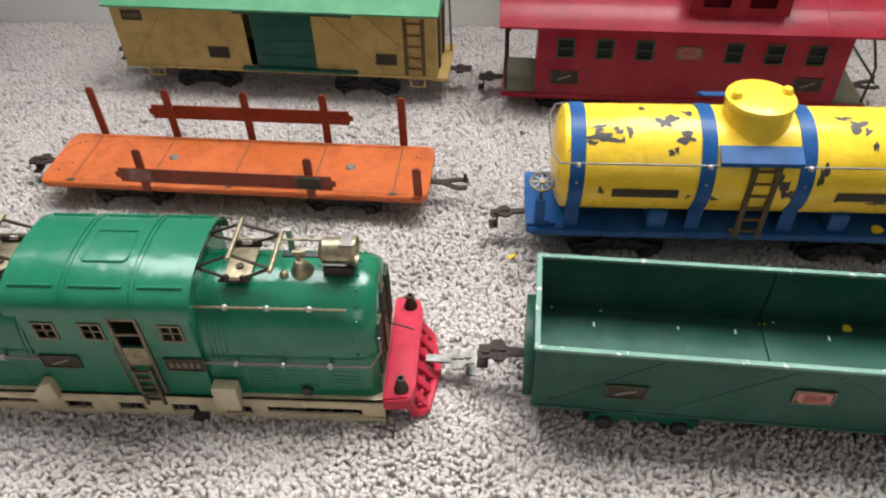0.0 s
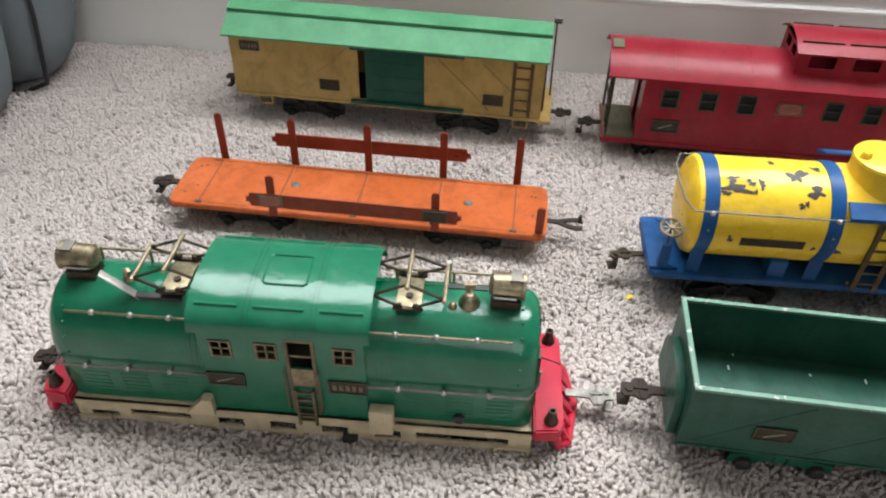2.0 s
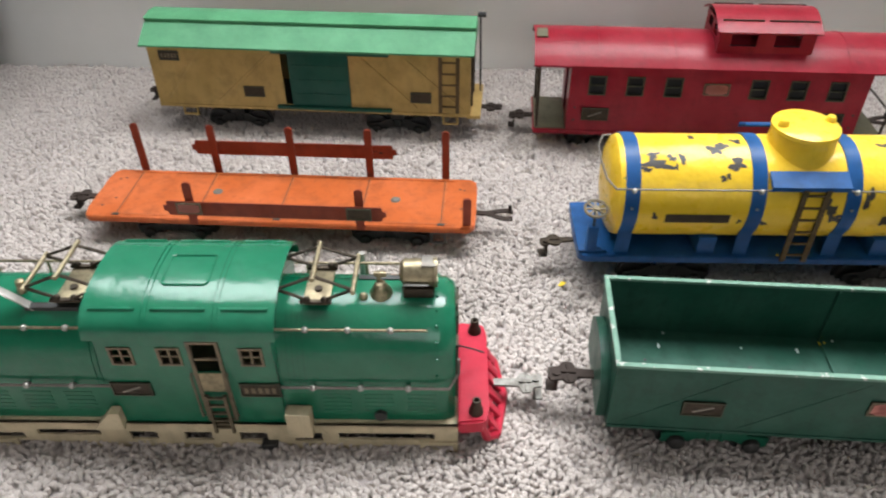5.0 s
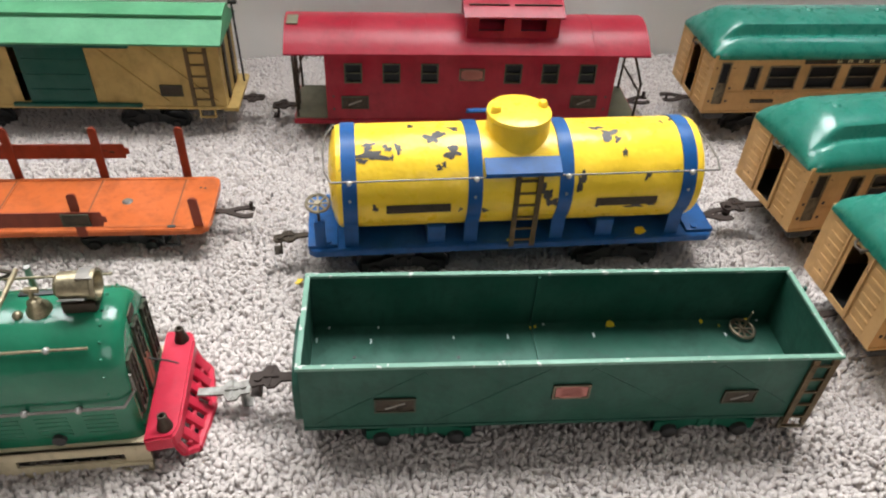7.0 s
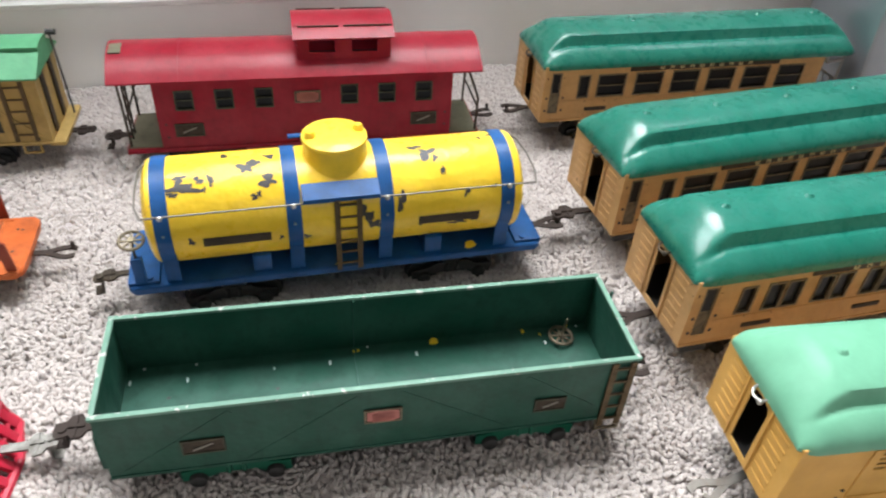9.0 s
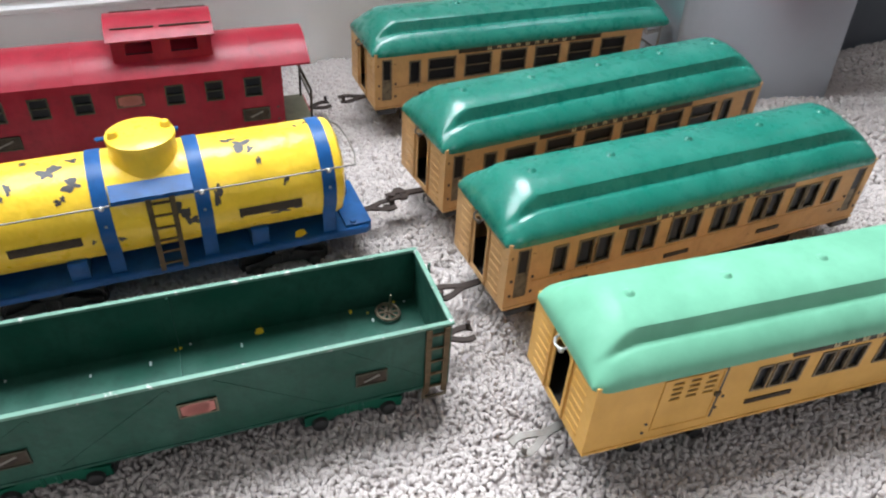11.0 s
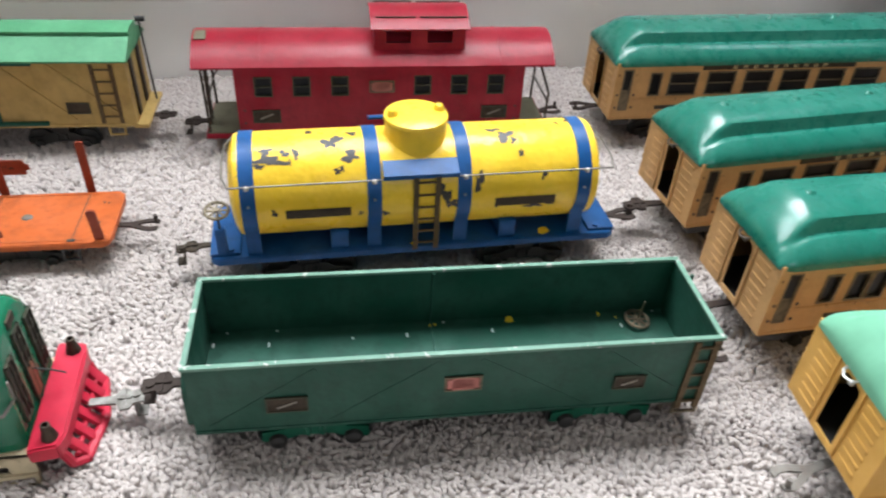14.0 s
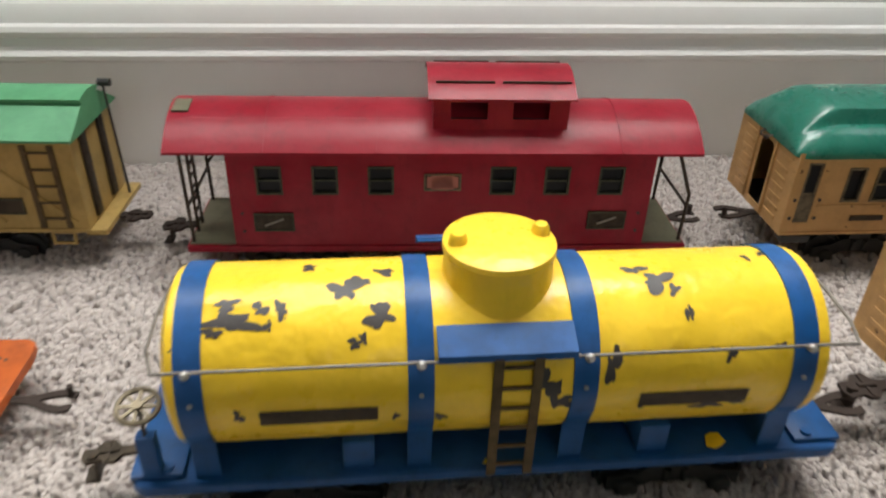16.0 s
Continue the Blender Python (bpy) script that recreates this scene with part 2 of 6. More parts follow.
def lathe(bm, profile, m=None, seg=32):
    """A profile of (radius, z) turned about z."""
    rows = []
    for r, z in profile:
        if r < 1e-6:
            rows.append([bm.verts.new((0, 0, z))] * seg)
        else:
            rows.append([bm.verts.new((r * math.cos(2 * math.pi * i / seg), r * math.sin(2 * math.pi * i / seg), z)) for i in range(seg)])
    made = [v for row in rows for v in set(row)]
    for a, b in zip(rows, rows[1:]):
        for i in range(seg):
            j = (i + 1) % seg
            f = list(dict.fromkeys((a[i], a[j], b[j], b[i])))
            if len(f) > 2:
                bm.faces.new(f)
    if m is not None:
        bmesh.ops.transform(bm, matrix=m, verts=made)
    return bm


def pierced(bm, u0, u1, v0, v1, holes, t, m):
    """A flat sheet in u (along x) and v (along z), t thick along y, with rectangular holes (u0, u1, v0, v1)."""
    us = sorted({u0, u1, *(h[0] for h in holes), *(h[1] for h in holes)})
    vs = sorted({v0, v1, *(h[2] for h in holes), *(h[3] for h in holes)})

    def open_at(i, j):
        if not (0 <= i < len(us) - 1 and 0 <= j < len(vs) - 1):
            return True
        u, v = (us[i] + us[i + 1]) / 2, (vs[j] + vs[j + 1]) / 2
        return any(h[0] < u < h[1] and h[2] < v < h[3] for h in holes)

    grid = {}

    def vert(i, j, side):
        if (i, j, side) not in grid:
            grid[i, j, side] = bm.verts.new(m @ Vector((us[i], t * side, vs[j])))
        return grid[i, j, side]

    for i in range(len(us) - 1):
        for j in range(len(vs) - 1):
            if open_at(i, j):
                continue
            for s in (0, 1):
                bm.faces.new([vert(*q, s) for q in ((i, j), (i + 1, j), (i + 1, j + 1), (i, j + 1))])
            for di, dj, a, b in ((-1, 0, (i, j), (i, j + 1)), (1, 0, (i + 1, j), (i + 1, j + 1)), (0, -1, (i, j), (i + 1, j)), (0, 1, (i, j + 1), (i + 1, j + 1))):
                if open_at(i + di, j + dj):
                    bm.faces.new([vert(*a, 0), vert(*b, 0), vert(*b, 1), vert(*a, 1)])
    return bm


ALONG = Matrix.Identity(4)


def across(x):
    """For pierced(): a sheet in the plane of x, u running along y."""
    return Matrix.Translation((x, 0, 0)) @ Matrix(((0, 1, 0, 0), (1, 0, 0, 0), (0, 0, 1, 0), (0, 0, 0, 1)))


def frame_ring(bm, x0, x1, z0, z1, y0, y1, w):
    """A rectangular frame of bars w wide."""
    box(bm, x0, x1, y0, y1, z1 - w, z1)
    box(bm, x0, x1, y0, y1, z0, z0 + w)
    box(bm, x0, x0 + w, y0, y1, z0 + w, z1 - w)
    box(bm, x1 - w, x1, y0, y1, z0 + w, z1 - w)
    return bm


# ---------------------------------------------------------------- running gear shared by the cars
def wheel_mesh(r=0.0135):
    bm = bmesh.new()
    lathe(bm, [(0, 0.0035), (r * 0.3, 0.0035), (r * 0.34, 0.002), (r * 0.8, 0.002), (r * 0.86, 0.0035), (r, 0.0035), (r, -0.0015), (r * 1.1, -0.002), (r * 1.1, -0.0035), (0, -0.0035)], pose(0, 0, 0, 90), 20)
    return mesh_from("wheel", bm, IRON)


def journal_mesh():
    bm = bmesh.new()
    lathe(bm, [(0, 0.0042), (0.0036, 0.0042), (0.0052, 0.0034), (0.0058, 0.0012), (0.0058, -0.0010), (0, -0.0010)], pose(0, 0, 0, 90), 16)
    return mesh_from("journal_box", bm, BLACK)


WHEEL = wheel_mesh()
JOURNAL = journal_mesh()
GROUND = -0.016


def stand(x, y, turn, size=1.0, lift=0.0):
    """A car's place on the carpet, scaled about the ground."""
    return pose(x, y, GROUND * (1 - size) + lift, 0, 0, turn) @ Matrix.Diagonal((size, size, size, 1))


def truck(car, x, yc, top, material=IRON, half=0.0255, drop=0.0):
    """A four-wheeled truck under a car: stamped side frames with journal boxes, wheels behind them."""
    bm = bmesh.new()
    zc = GROUND - drop + 0.0135
    for s in (-1, 1):
        y = yc + s * half
        prof = [(-0.034, zc - 0.004), (-0.034, zc + 0.005), (-0.020, zc + 0.007), (-0.014, zc + 0.011), (0.014, zc + 0.011), (0.020, zc + 0.007), (0.034, zc + 0.005), (0.034, zc - 0.004), (0.017, zc - 0.002), (0.012, zc + 0.001), (-0.012, zc + 0.001), (-0.017, zc - 0.002)]
        a = [bm.verts.new((x + px, y - 0.0009, pz)) for px, pz in prof]
        b = [bm.verts.new((x + px, y + 0.0009, pz)) for px, pz in prof]
        bm.faces.new(a[::-1])
        bm.faces.new(b)
        for i in range(len(prof)):
            j = (i + 1) % len(prof)
            bm.faces.new((a[i], a[j], b[j], b[i]))
        for k in (-1, 1):
            rod(bm, (x + 0.0045 * k, y + s * 0.0012, zc + 0.002), (x + 0.0045 * k, y + s * 0.0012, zc + 0.010), 0.0018, 8)
    box(bm, x - 0.008, x + 0.008, yc - half, yc + half, zc + 0.006, max(zc + 0.010, top), 0)
    for dx in (-0.024, 0.024):
        rod(bm, (x + dx, yc - half, zc), (x + dx, yc + half, zc), 0.0018, 8)
    tr = part("truck", bm, material, car, "four-wheeled truck with stamped side frames")
    for dx in (-0.024, 0.024):
        for s in (-1, 1):
            shared("wheel", WHEEL, tr, pose(x + dx, yc + s * (half - 0.0065), zc + 0.0005, 0, 0, 180 if s > 0 else 0))
            shared("journal_box", JOURNAL, tr, pose(x + dx, yc + s * (half + 0.0008), zc - 0.002, 0, 0, 180 if s > 0 else 0))


def coupler(car, x, y, z, turn, material=DARK_STEEL, droop=0.0, reach=0.028, tab=True, wide=1.35):
    """A stamped latch coupler that points along its own +x from the car's end."""
    bm = bmesh.new()
    outline = [(-0.014, 0.0022), (0.008, 0.0026), (0.012, 0.0062), (0.018, 0.0066), (0.021, 0.0045), (0.030, 0.0058), (0.033, 0.0030), (0.032, -0.0028), (0.024, -0.0035), (0.021, -0.0066), (0.013, -0.0072), (0.009, -0.0028), (-0.014, -0.0022)]
    k = reach / 0.033
    a = [bm.verts.new((px * k, py * wide, -0.0004)) for px, py in outline]
    b = [bm.verts.new((px * k, py * wide, 0.0015)) for px, py in outline]
    bm.faces.new(a[::-1])
    bm.faces.new(b)
    for i in range(len(outline)):
        j = (i + 1) % len(outline)
        bm.faces.new((a[i], a[j], b[j], b[i]))
    if tab:
        box(bm, 0.024 * k, 0.0258 * k, -0.0050, 0.0050, -0.0115, 0.0002, 0.0004)
        box(bm, 0.0242 * k, 0.0335 * k, -0.0050, 0.0050, -0.0127, -0.0112, 0.0004)
    rod(bm, (0.026 * k, 0.0018, 0.0010), (0.026 * k, 0.0018, 0.0030), 0.0026, 12)
    box(bm, 0.010 * k, 0.022 * k, -0.0012, 0.0012, 0.0012, 0.0030, 0.0005)
    box(bm, 0.0155 * k, 0.0175 * k, -0.0062 * wide, 0.0058 * wide, 0.0012, 0.0024, 0.0004)
    return part("coupler", bm, material, car, "stamped steel latch coupler", pose(x, y, z, 0, droop, turn))


def hook_coupler(car, x, y, z, turn, material=DARK_STEEL):
    """A forked hook coupler: two curved fingers and an upright pin."""
    bm = bmesh.new()
    for s in (-1, 1):
        mid = [(-0.012, 0.0), (0.006, 0.0006), (0.012, 0.0030), (0.018, 0.0055), (0.024, 0.0066), (0.030, 0.0048)]
        ring = [(x, s * y + 0.0026) for x, y in mid] + [(x, s * y - 0.0026) for x, y in mid[::-1]]
        a = [bm.verts.new((x, y, -0.0008 - 0.0001 * s)) for x, y in ring]
        b = [bm.verts.new((x, y, 0.0008 - 0.0001 * s)) for x, y in ring]
        bm.faces.new(a[::-1])
        bm.faces.new(b)
        for i in range(len(ring)):
            j = (i + 1) % len(ring)
            bm.faces.new((a[i], a[j], b[j], b[i]))
    rod(bm, (0.027, 0.005, 0), (0.027, 0.005, 0.007), 0.0018, 8)
    return part("coupler", bm, material, car, "forked hook coupler with an upright pin", pose(x, y, z, 0, 0, turn))


def nameplate(car, x, z, y, w, h, kind="scratched"):
    """A small plate on a side that faces -y."""
    bm = bmesh.new()
    box(bm, x - w / 2, x + w / 2, y - 0.0009, y, z - h / 2, z + h / 2, 0.0004)
    pl = part("nameplate", bm, PLATE, car, "dark tarnished brass nameplate")
    part("plate_border", frame_ring(bmesh.new(), x - w / 2, x + w / 2, z - h / 2, z + h / 2, y - 0.0014, y - 0.0009, 0.0012), FRAME_BRASS if kind == "red" else OLIVE_BRASS, pl)
    bm = bmesh.new()
    if kind == "scratched":
        mm = pose(x, y - 0.0012, z, 0, -22, 0)
        box(bm, -w * 0.26, w * 0.26, -0.0003, 0.0002, -0.0007, 0.0007, 0, mm)
        part("scratch", bm, SCRATCH, pl)
    elif kind == "red":
        box(bm, x - w * 0.42, x + w * 0.42, y - 0.0014, y - 0.0009, z - h * 0.33, z + h * 0.33, 0.0003)
        box(bm, x - w * 0.30, x + w * 0.30, y - 0.0014, y - 0.0009, z - h * 0.42, z + h * 0.42, 0.0003)
        part("red_panel", bm, PLATE_RED, pl)
    elif kind == "lettered":
        for i in range(5):
            u = x - w * 0.34 + i * w * 0.17
            box(bm, u - w * 0.05, u + w * 0.05, y - 0.0014, y - 0.0009, z - h * 0.22, z + h * 0.22, 0)
        part("lettering_bars", bm, FRAME_BRASS, pl)
    else:
        bm.free()


def ladder(parent, x, w, z0, z1, y, rungs, material, r=0.0009, lean=0.0):
    bm = bmesh.new()
    for s in (-1, 1):
        box(bm, x + s * w / 2 - 0.0020, x + s * w / 2 + 0.0020, y - 0.0012, y + 0.0004, z0, z1, 0)
    for i in range(rungs):
        z = z0 + (i + 0.6) * (z1 - z0) / rungs
        box(bm, x - w / 2, x + w / 2, y - 0.0014, y - 0.0002, z - 0.0008, z + 0.0008, 0)
    if lean:
        bmesh.ops.rotate(bm, cent=(x, y, z0), matrix=Matrix.Rotation(radians(lean), 3, "X"), verts=bm.verts)
    return part("ladder", bm, material, parent, "small stamped metal ladder")


def small_window(parent, x, z, y, w, h, material=FRAME_BRASS, bars=(0, 1), depth=0.0014):
    """A framed window over an opening: rim, glazing bars and dark glazing set back."""
    bm = frame_ring(bmesh.new(), x - w / 2 - 0.0012, x + w / 2 + 0.0012, z - h / 2 - 0.0012, z + h / 2 + 0.0012, y - 0.0008, y + depth, 0.0016)
    for i in range(bars[0]):
        u = x - w / 2 + (i + 1) * w / (bars[0] + 1)
        box(bm, u - 0.0006, u + 0.0006, y - 0.0003, y + 0.0009, z - h / 2, z + h / 2)
    for i in range(bars[1]):
        v = z - h / 2 + (i + 1) * h / (bars[1] + 1)
        box(bm, x - w / 2, x + w / 2, y - 0.0003, y + 0.0009, v - 0.0006, v + 0.0006)
    return part("window", bm, material, parent)


# ---------------------------------------------------------------- the room
WALL_AT = pose(0.0, 0.840, 0)


def structure(name, bm, material, label, category, m=None):
    ob = new(name, mesh_from(name, bm, material))
    ob.matrix_basis = m if m is not None else Matrix.Identity(4)
    return tagged(ob, label, category, "", "structure")


structure("floor", B(-2.3, 2.5, -3.1, 1.0, -0.06, GROUND + 0.0048), BACKING, "carpet backing on the floor", "floor")
bm = bmesh.new()
pierced(bm, -2.4, 2.6, GROUND, 2.45, [(-0.95, 0.95, 0.82, 2.08)], 0.14, Matrix.Identity(4))
structure("wall_north", bm, WALL, "pale grey painted wall over the baseboard", "wall", WALL_AT @ pose(0, 0.016, 0))
profile = [(0.016, GROUND), (0.0, GROUND), (0.0, 0.0845), (-0.004, 0.0875), (-0.005, 0.0915), (-0.002, 0.0955), (0.002, 0.0975), (0.003, 0.1045), (-0.001, 0.1065), (-0.003, 0.1105), (-0.001, 0.1145), (0.003, 0.1165), (0.005, 0.1245), (0.009, 0.1305), (0.016, 0.1335)]
structure("baseboard", prism(bmesh.new(), profile, -2.4, 2.6), TRIM, "tall white moulded baseboard", "baseboard", WALL_AT)
bm = bmesh.new()
frame_ring(bm, -0.95, 0.95, 0.82, 2.08, 0.03, 0.10, 0.05)
box(bm, -0.05, 0.05, 0.04, 0.09, 0.87, 2.03)
structure("window_1", bm, TRIM, "white window frame over the baseboard wall", "window", WALL_AT)
# unseen walls, their dark colour added to hold down fill on the cars
structure("wall_south", B(-2.4, 2.6, -3.2, -3.1, GROUND, 2.45), FAR_WALL, "unseen wall across the room, kept dark to limit bounce light", "wall")
structure("wall_west", B(-2.4, -2.3, -3.1, 1.0, GROUND, 2.45), FAR_WALL, "unseen side wall, kept dark to limit bounce light", "wall")
structure("wall_east", B(2.5, 2.6, -3.1, 1.0, GROUND, 2.45), FAR_WALL, "unseen side wall, kept dark to limit bounce light", "wall")
structure("ceiling", B(-2.4, 2.6, -3.2, 1.05, 2.45, 2.55), CEILING, "off-white painted ceiling", "ceiling")


def carpet_pile():
    """Twisted cut-pile tufts, each a small bent three-sided yarn end."""
    rng = np.random.default_rng(5)
    xs, ys, sizes = [], [], []
    for x0, x1, y0, y1, step in ((-0.62, 0.92, 0.06, 0.60, 0.0027), (-0.62, 1.02, 0.60, 0.84, 0.0033), (0.92, 1.45, 0.02, 0.60, 0.0050), (1.02, 1.45, 0.60, 0.86, 0.0060), (-1.25, -0.62, 0.10, 0.84, 0.0048)):
        gx, gy = np.meshgrid(np.arange(x0, x1, step), np.arange(y0, y1, step))
        xs.append((gx + rng.uniform(-0.6, 0.6, gx.shape) * step).ravel())
        ys.append((gy + rng.uniform(-0.6, 0.6, gy.shape) * step).ravel())
        sizes.append(np.full(gx.size, step))
    x, y, size = np.concatenate(xs), np.concatenate(ys), np.concatenate(sizes)
    keep = y < 0.838
    x, y, size = x[keep], y[keep], size[keep]
    k = len(x)
    # the pile lies in small drifts, with scattered partings between them
    drift = np.zeros(k)
    for f in (90.0, 150.0, 260.0, 420.0):
        for _ in range(3):
            a, ph = rng.uniform(0, np.pi), rng.uniform(0, 2 * np.pi)
            drift += np.sin((x * np.cos(a) + y * np.sin(a)) * f + 1.6 * np.sin((x * np.sin(a) - y * np.cos(a)) * f * 0.6) + ph) / 3.5
    parting = np.clip((drift - 0.95) / 0.45, 0, 1)
    bend = 2.4 * np.sin(x * 31 + 2.1 * np.sin(y * 23)) + 1.3 * drift + rng.normal(0, 0.8, k)
    lean = np.abs(rng.normal(0.0026, 0.0012, k)) * (1 + 0.8 * parting)
    height = 0.0108 + 0.0005 * np.sin(x * 47 + y * 31) + rng.normal(0, 0.0007, k) - 0.0052 * parting
    width = size * rng.uniform(0.66, 0.98, k)
    dx, dy = np.cos(bend) * lean, np.sin(bend) * lean
    spin = rng.uniform(0, 2 * np.pi, k)
    verts = np.zeros((k, 7, 3))
    for i in range(3):
        a = spin + i * 2 * np.pi / 3
        verts[:, i] = np.stack([x + np.cos(a) * width * 0.8, y + np.sin(a) * width * 0.8, np.full(k, GROUND)], 1)
        verts[:, 3 + i] = np.stack([x + dx * 0.75 + np.cos(a + 0.5) * width, y + dy * 0.75 + np.sin(a + 0.5) * width, GROUND + height * 0.85], 1)
    verts[:, 6] = np.stack([x + dx, y + dy, GROUND + height], 1)
    base = (np.arange(k) * 7)[:, None]
    quads = np.concatenate([base + np.array(q) for q in ((0, 1, 4, 3), (1, 2, 5, 4), (2, 0, 3, 5))], 1).reshape(-1, 4)
    tris = np.concatenate([base + np.array(q) for q in ((3, 4, 6), (4, 5, 6), (5, 3, 6))], 1).reshape(-1, 3)
    me = bpy.data.meshes.new("carpet_pile")
    me.vertices.add(k * 7)
    me.vertices.foreach_set("co", verts.ravel())
    me.loops.add(quads.size + tris.size)
    me.loops.foreach_set("vertex_index", np.concatenate([quads.ravel(), tris.ravel()]).astype(np.int32))
    me.polygons.add(len(quads) + len(tris))
    me.polygons.foreach_set("loop_start", np.concatenate([np.arange(len(quads)) * 4, quads.size + np.arange(len(tris)) * 3]).astype(np.int32))
    me.polygons.foreach_set("use_smooth", np.ones(len(quads) + len(tris), bool))
    me.update(calc_edges=True)
    me.materials.append(CARPET)
    tagged(new("carpet_pile", me), "thick greige cut-pile carpet with short tufts", "carpet", "", "stuff")


carpet_pile()


# ---------------------------------------------------------------- electric locomotive
def locomotive():
    car = thing("toy_locomotive", "green enamelled tinplate electric locomotive with brass trim standing on carpet", "toy train", stand(-0.353, 0.2769, 0.934, 0.9475, -0.0040))
    yc, hw, L = 0.0385, 0.0375, 0.332

    def hood(k=1.0, top=0.106, foot=0.019):
        pts = [(yc - hw * k, foot), (yc - hw * k, 0.056)]
        for i in range(1, 24):
            a = math.pi * i / 24
            pts.append((yc - hw * k * math.copysign(abs(math.cos(a)) ** 0.85, math.cos(a)), 0.056 + (top - 0.056) * math.sin(a) ** 0.9))
        return pts + [(yc + hw * k, 0.056), (yc + hw * k, foot)]

    for x0, x1, name in ((0.0, 0.112, "rear_hood"), (0.212, L, "front_hood")):
        bm = bmesh.new()
        end = x1 if name == "front_hood" else x0
        s = 1 if name == "front_hood" else -1
        rows = [(x0 if s > 0 else x1, 1.0, 0.106), (end - s * 0.014, 1.0, 0.106), (end - s * 0.007, 0.983, 0.1052), (end - s * 0.002, 0.935, 0.1022), (end, 0.885, 0.0988)]
        loops = [[bm.verts.new((x, y, z)) for y, z in hood(k, t)] for x, k, t in rows]
        for a, b in zip(loops, loops[1:]):
            for i in range(len(a) - 1):
                bm.faces.new((a[i], a[i + 1], b[i + 1], b[i]))
        bm.faces.new(loops[0])
        bm.faces.new(loops[-1][::-1])
        h = part(name, bm, LOCO_GREEN, car)
        # pressed rings by the cab, rivets along the nose
        for j in range(4):
            xr = (x1 - 0.003 - 0.0035 * j) if s < 0 else (x0 + 0.012 + 0.0035 * j)
            part("pressed_ring", prism(bmesh.new(), hood(1.016, 0.1068)[1:-1] + hood(0.985, 0.1050)[1:-1][::-1], xr - 0.0007, xr + 0.0007), LOCO_GREEN, h)
        bm = bmesh.new()
        prof = hood(1.0, 0.106)
        for i in range(2, len(prof) - 2, 2):
            y, z = prof[i]
            bmesh.ops.create_uvsphere(bm, u_segments=8, v_segments=5, radius=0.0011, matrix=Matrix.Translation((end - s * 0.012, y, z)))
        part("rivets", bm, LOCO_GREEN, h)
        # louvre panels on the side
        bm = bmesh.new()
        for j in range(3):
            xa = (x0 + 0.016 if s < 0 else x0 + 0.032) + 0.028 * j
            for q in range(5):
                box(bm, xa, xa + 0.019, yc - hw - 0.0004, yc - hw + 0.0004, 0.028 + q * 0.004, 0.030 + q * 0.004, 0.0004)
        part("louvres", bm, LOCO_GREEN, h)
        # handrails on stanchions
        for z, yy in ((0.056, yc - hw - 0.0035), (0.0955, yc - hw * 0.66 - 0.003)):
            bm = bmesh.new()
            a, b = (0.002, 0.108) if s < 0 else (0.218, L - 0.004)
            if z > 0.09:
                a, b = (0.014, 0.108) if s < 0 else (0.218, L - 0.018)
            pts = [(a, yy, z), (b, yy, z)]
            if z < 0.09:
                pts = ([(a + 0.002, yc - hw + 0.004, z + 0.004)] + pts) if s < 0 else (pts + [(b + 0.006, yy + 0.008, z + 0.006), (b + 0.006, yy + 0.008, z + 0.02)])
            tube(bm, pts, 0.0009, 8)
            for q in range(3):
                u = a + (b - a) * (0.2 + 0.28 * q)
                rod(bm, (u, yy, z), (u, yy + 0.005, z - 0.003), 0.0012, 8)
                knob = bmesh.new()
                bmesh.ops.create_uvsphere(knob, u_segments=10, v_segments=6, radius=0.0022, matrix=Matrix.Translation((u, yy, z)))
                part("rail_knob", knob, NICKEL, h, "bright nickel rail knob")
            part("handrail", bm, BRASS if z > 0.09 else STEEL, h)
        bm = bmesh.new()
        yb = yc + hw * 0.62
        tube(bm, [(x0 + 0.012, yb, 0.1075), (x1 - 0.012, yb, 0.1075)], 0.0009)
        for q in range(3):
            u = x0 + 0.02 + (x1 - x0 - 0.04) * q / 2
            rod(bm, (u, yb, 0.096), (u, yb, 0.1075), 0.0011, 8)
        part("roof_rail", bm, BRASS, h)

    # cab
    x0, x1 = 0.108, 0.218
    bm = bmesh.new()
    yf = yc - 0.0405
    wins = [(0.1225, 0.084, 0.0125, 0.0135), (0.153, 0.084, 0.0125, 0.0135), (0.2045, 0.084, 0.0125, 0.0135)]
    holes = [(u - w / 2, u + w / 2, v - h / 2, v + h / 2) for u, v, w, h in wins] + [(0.1675, 0.1835, 0.070, 0.096)]
    pierced(bm, x0, x1, 0.019, 0.108, holes, 0.001, Matrix.Translation((0, yf, 0)))
    cab = part("cab_wall", bm, LOCO_GREEN, car)
    part("cab_wall", B(x0, x1, yc + 0.0395, yc + 0.0405, 0.019, 0.108), LOCO_GREEN, car)
    for xe in (x0, x1 - 0.001):
        part("cab_end", B(xe, xe + 0.001, yf + 0.001, yc + 0.0395, 0.019, 0.110), LOCO_GREEN, car)
    for u, v, w, h in wins:
        small_window(cab, u, v, yf, w, h, FRAME_BRASS, (1, 1))
    bm = frame_ring(bmesh.new(), 0.1655, 0.1855, 0.022, 0.098, yf - 0.0012, yf + 0.0012, 0.0022)
    box(bm, 0.1675, 0.1835, yf - 0.0006, yf + 0.0008, 0.081, 0.083)
    door = part("cab_door", bm, FRAME_BRASS, car, "brass cab door frame with a ladder")
    part("door_panel", B(0.1677, 0.1833, yf - 0.0004, yf + 0.0004, 0.024, 0.070), LOCO_GREEN, door)
    part("kick_plate", B(0.1680, 0.1830, yf - 0.0010, yf - 0.0004, 0.052, 0.0695), BRASS, door)
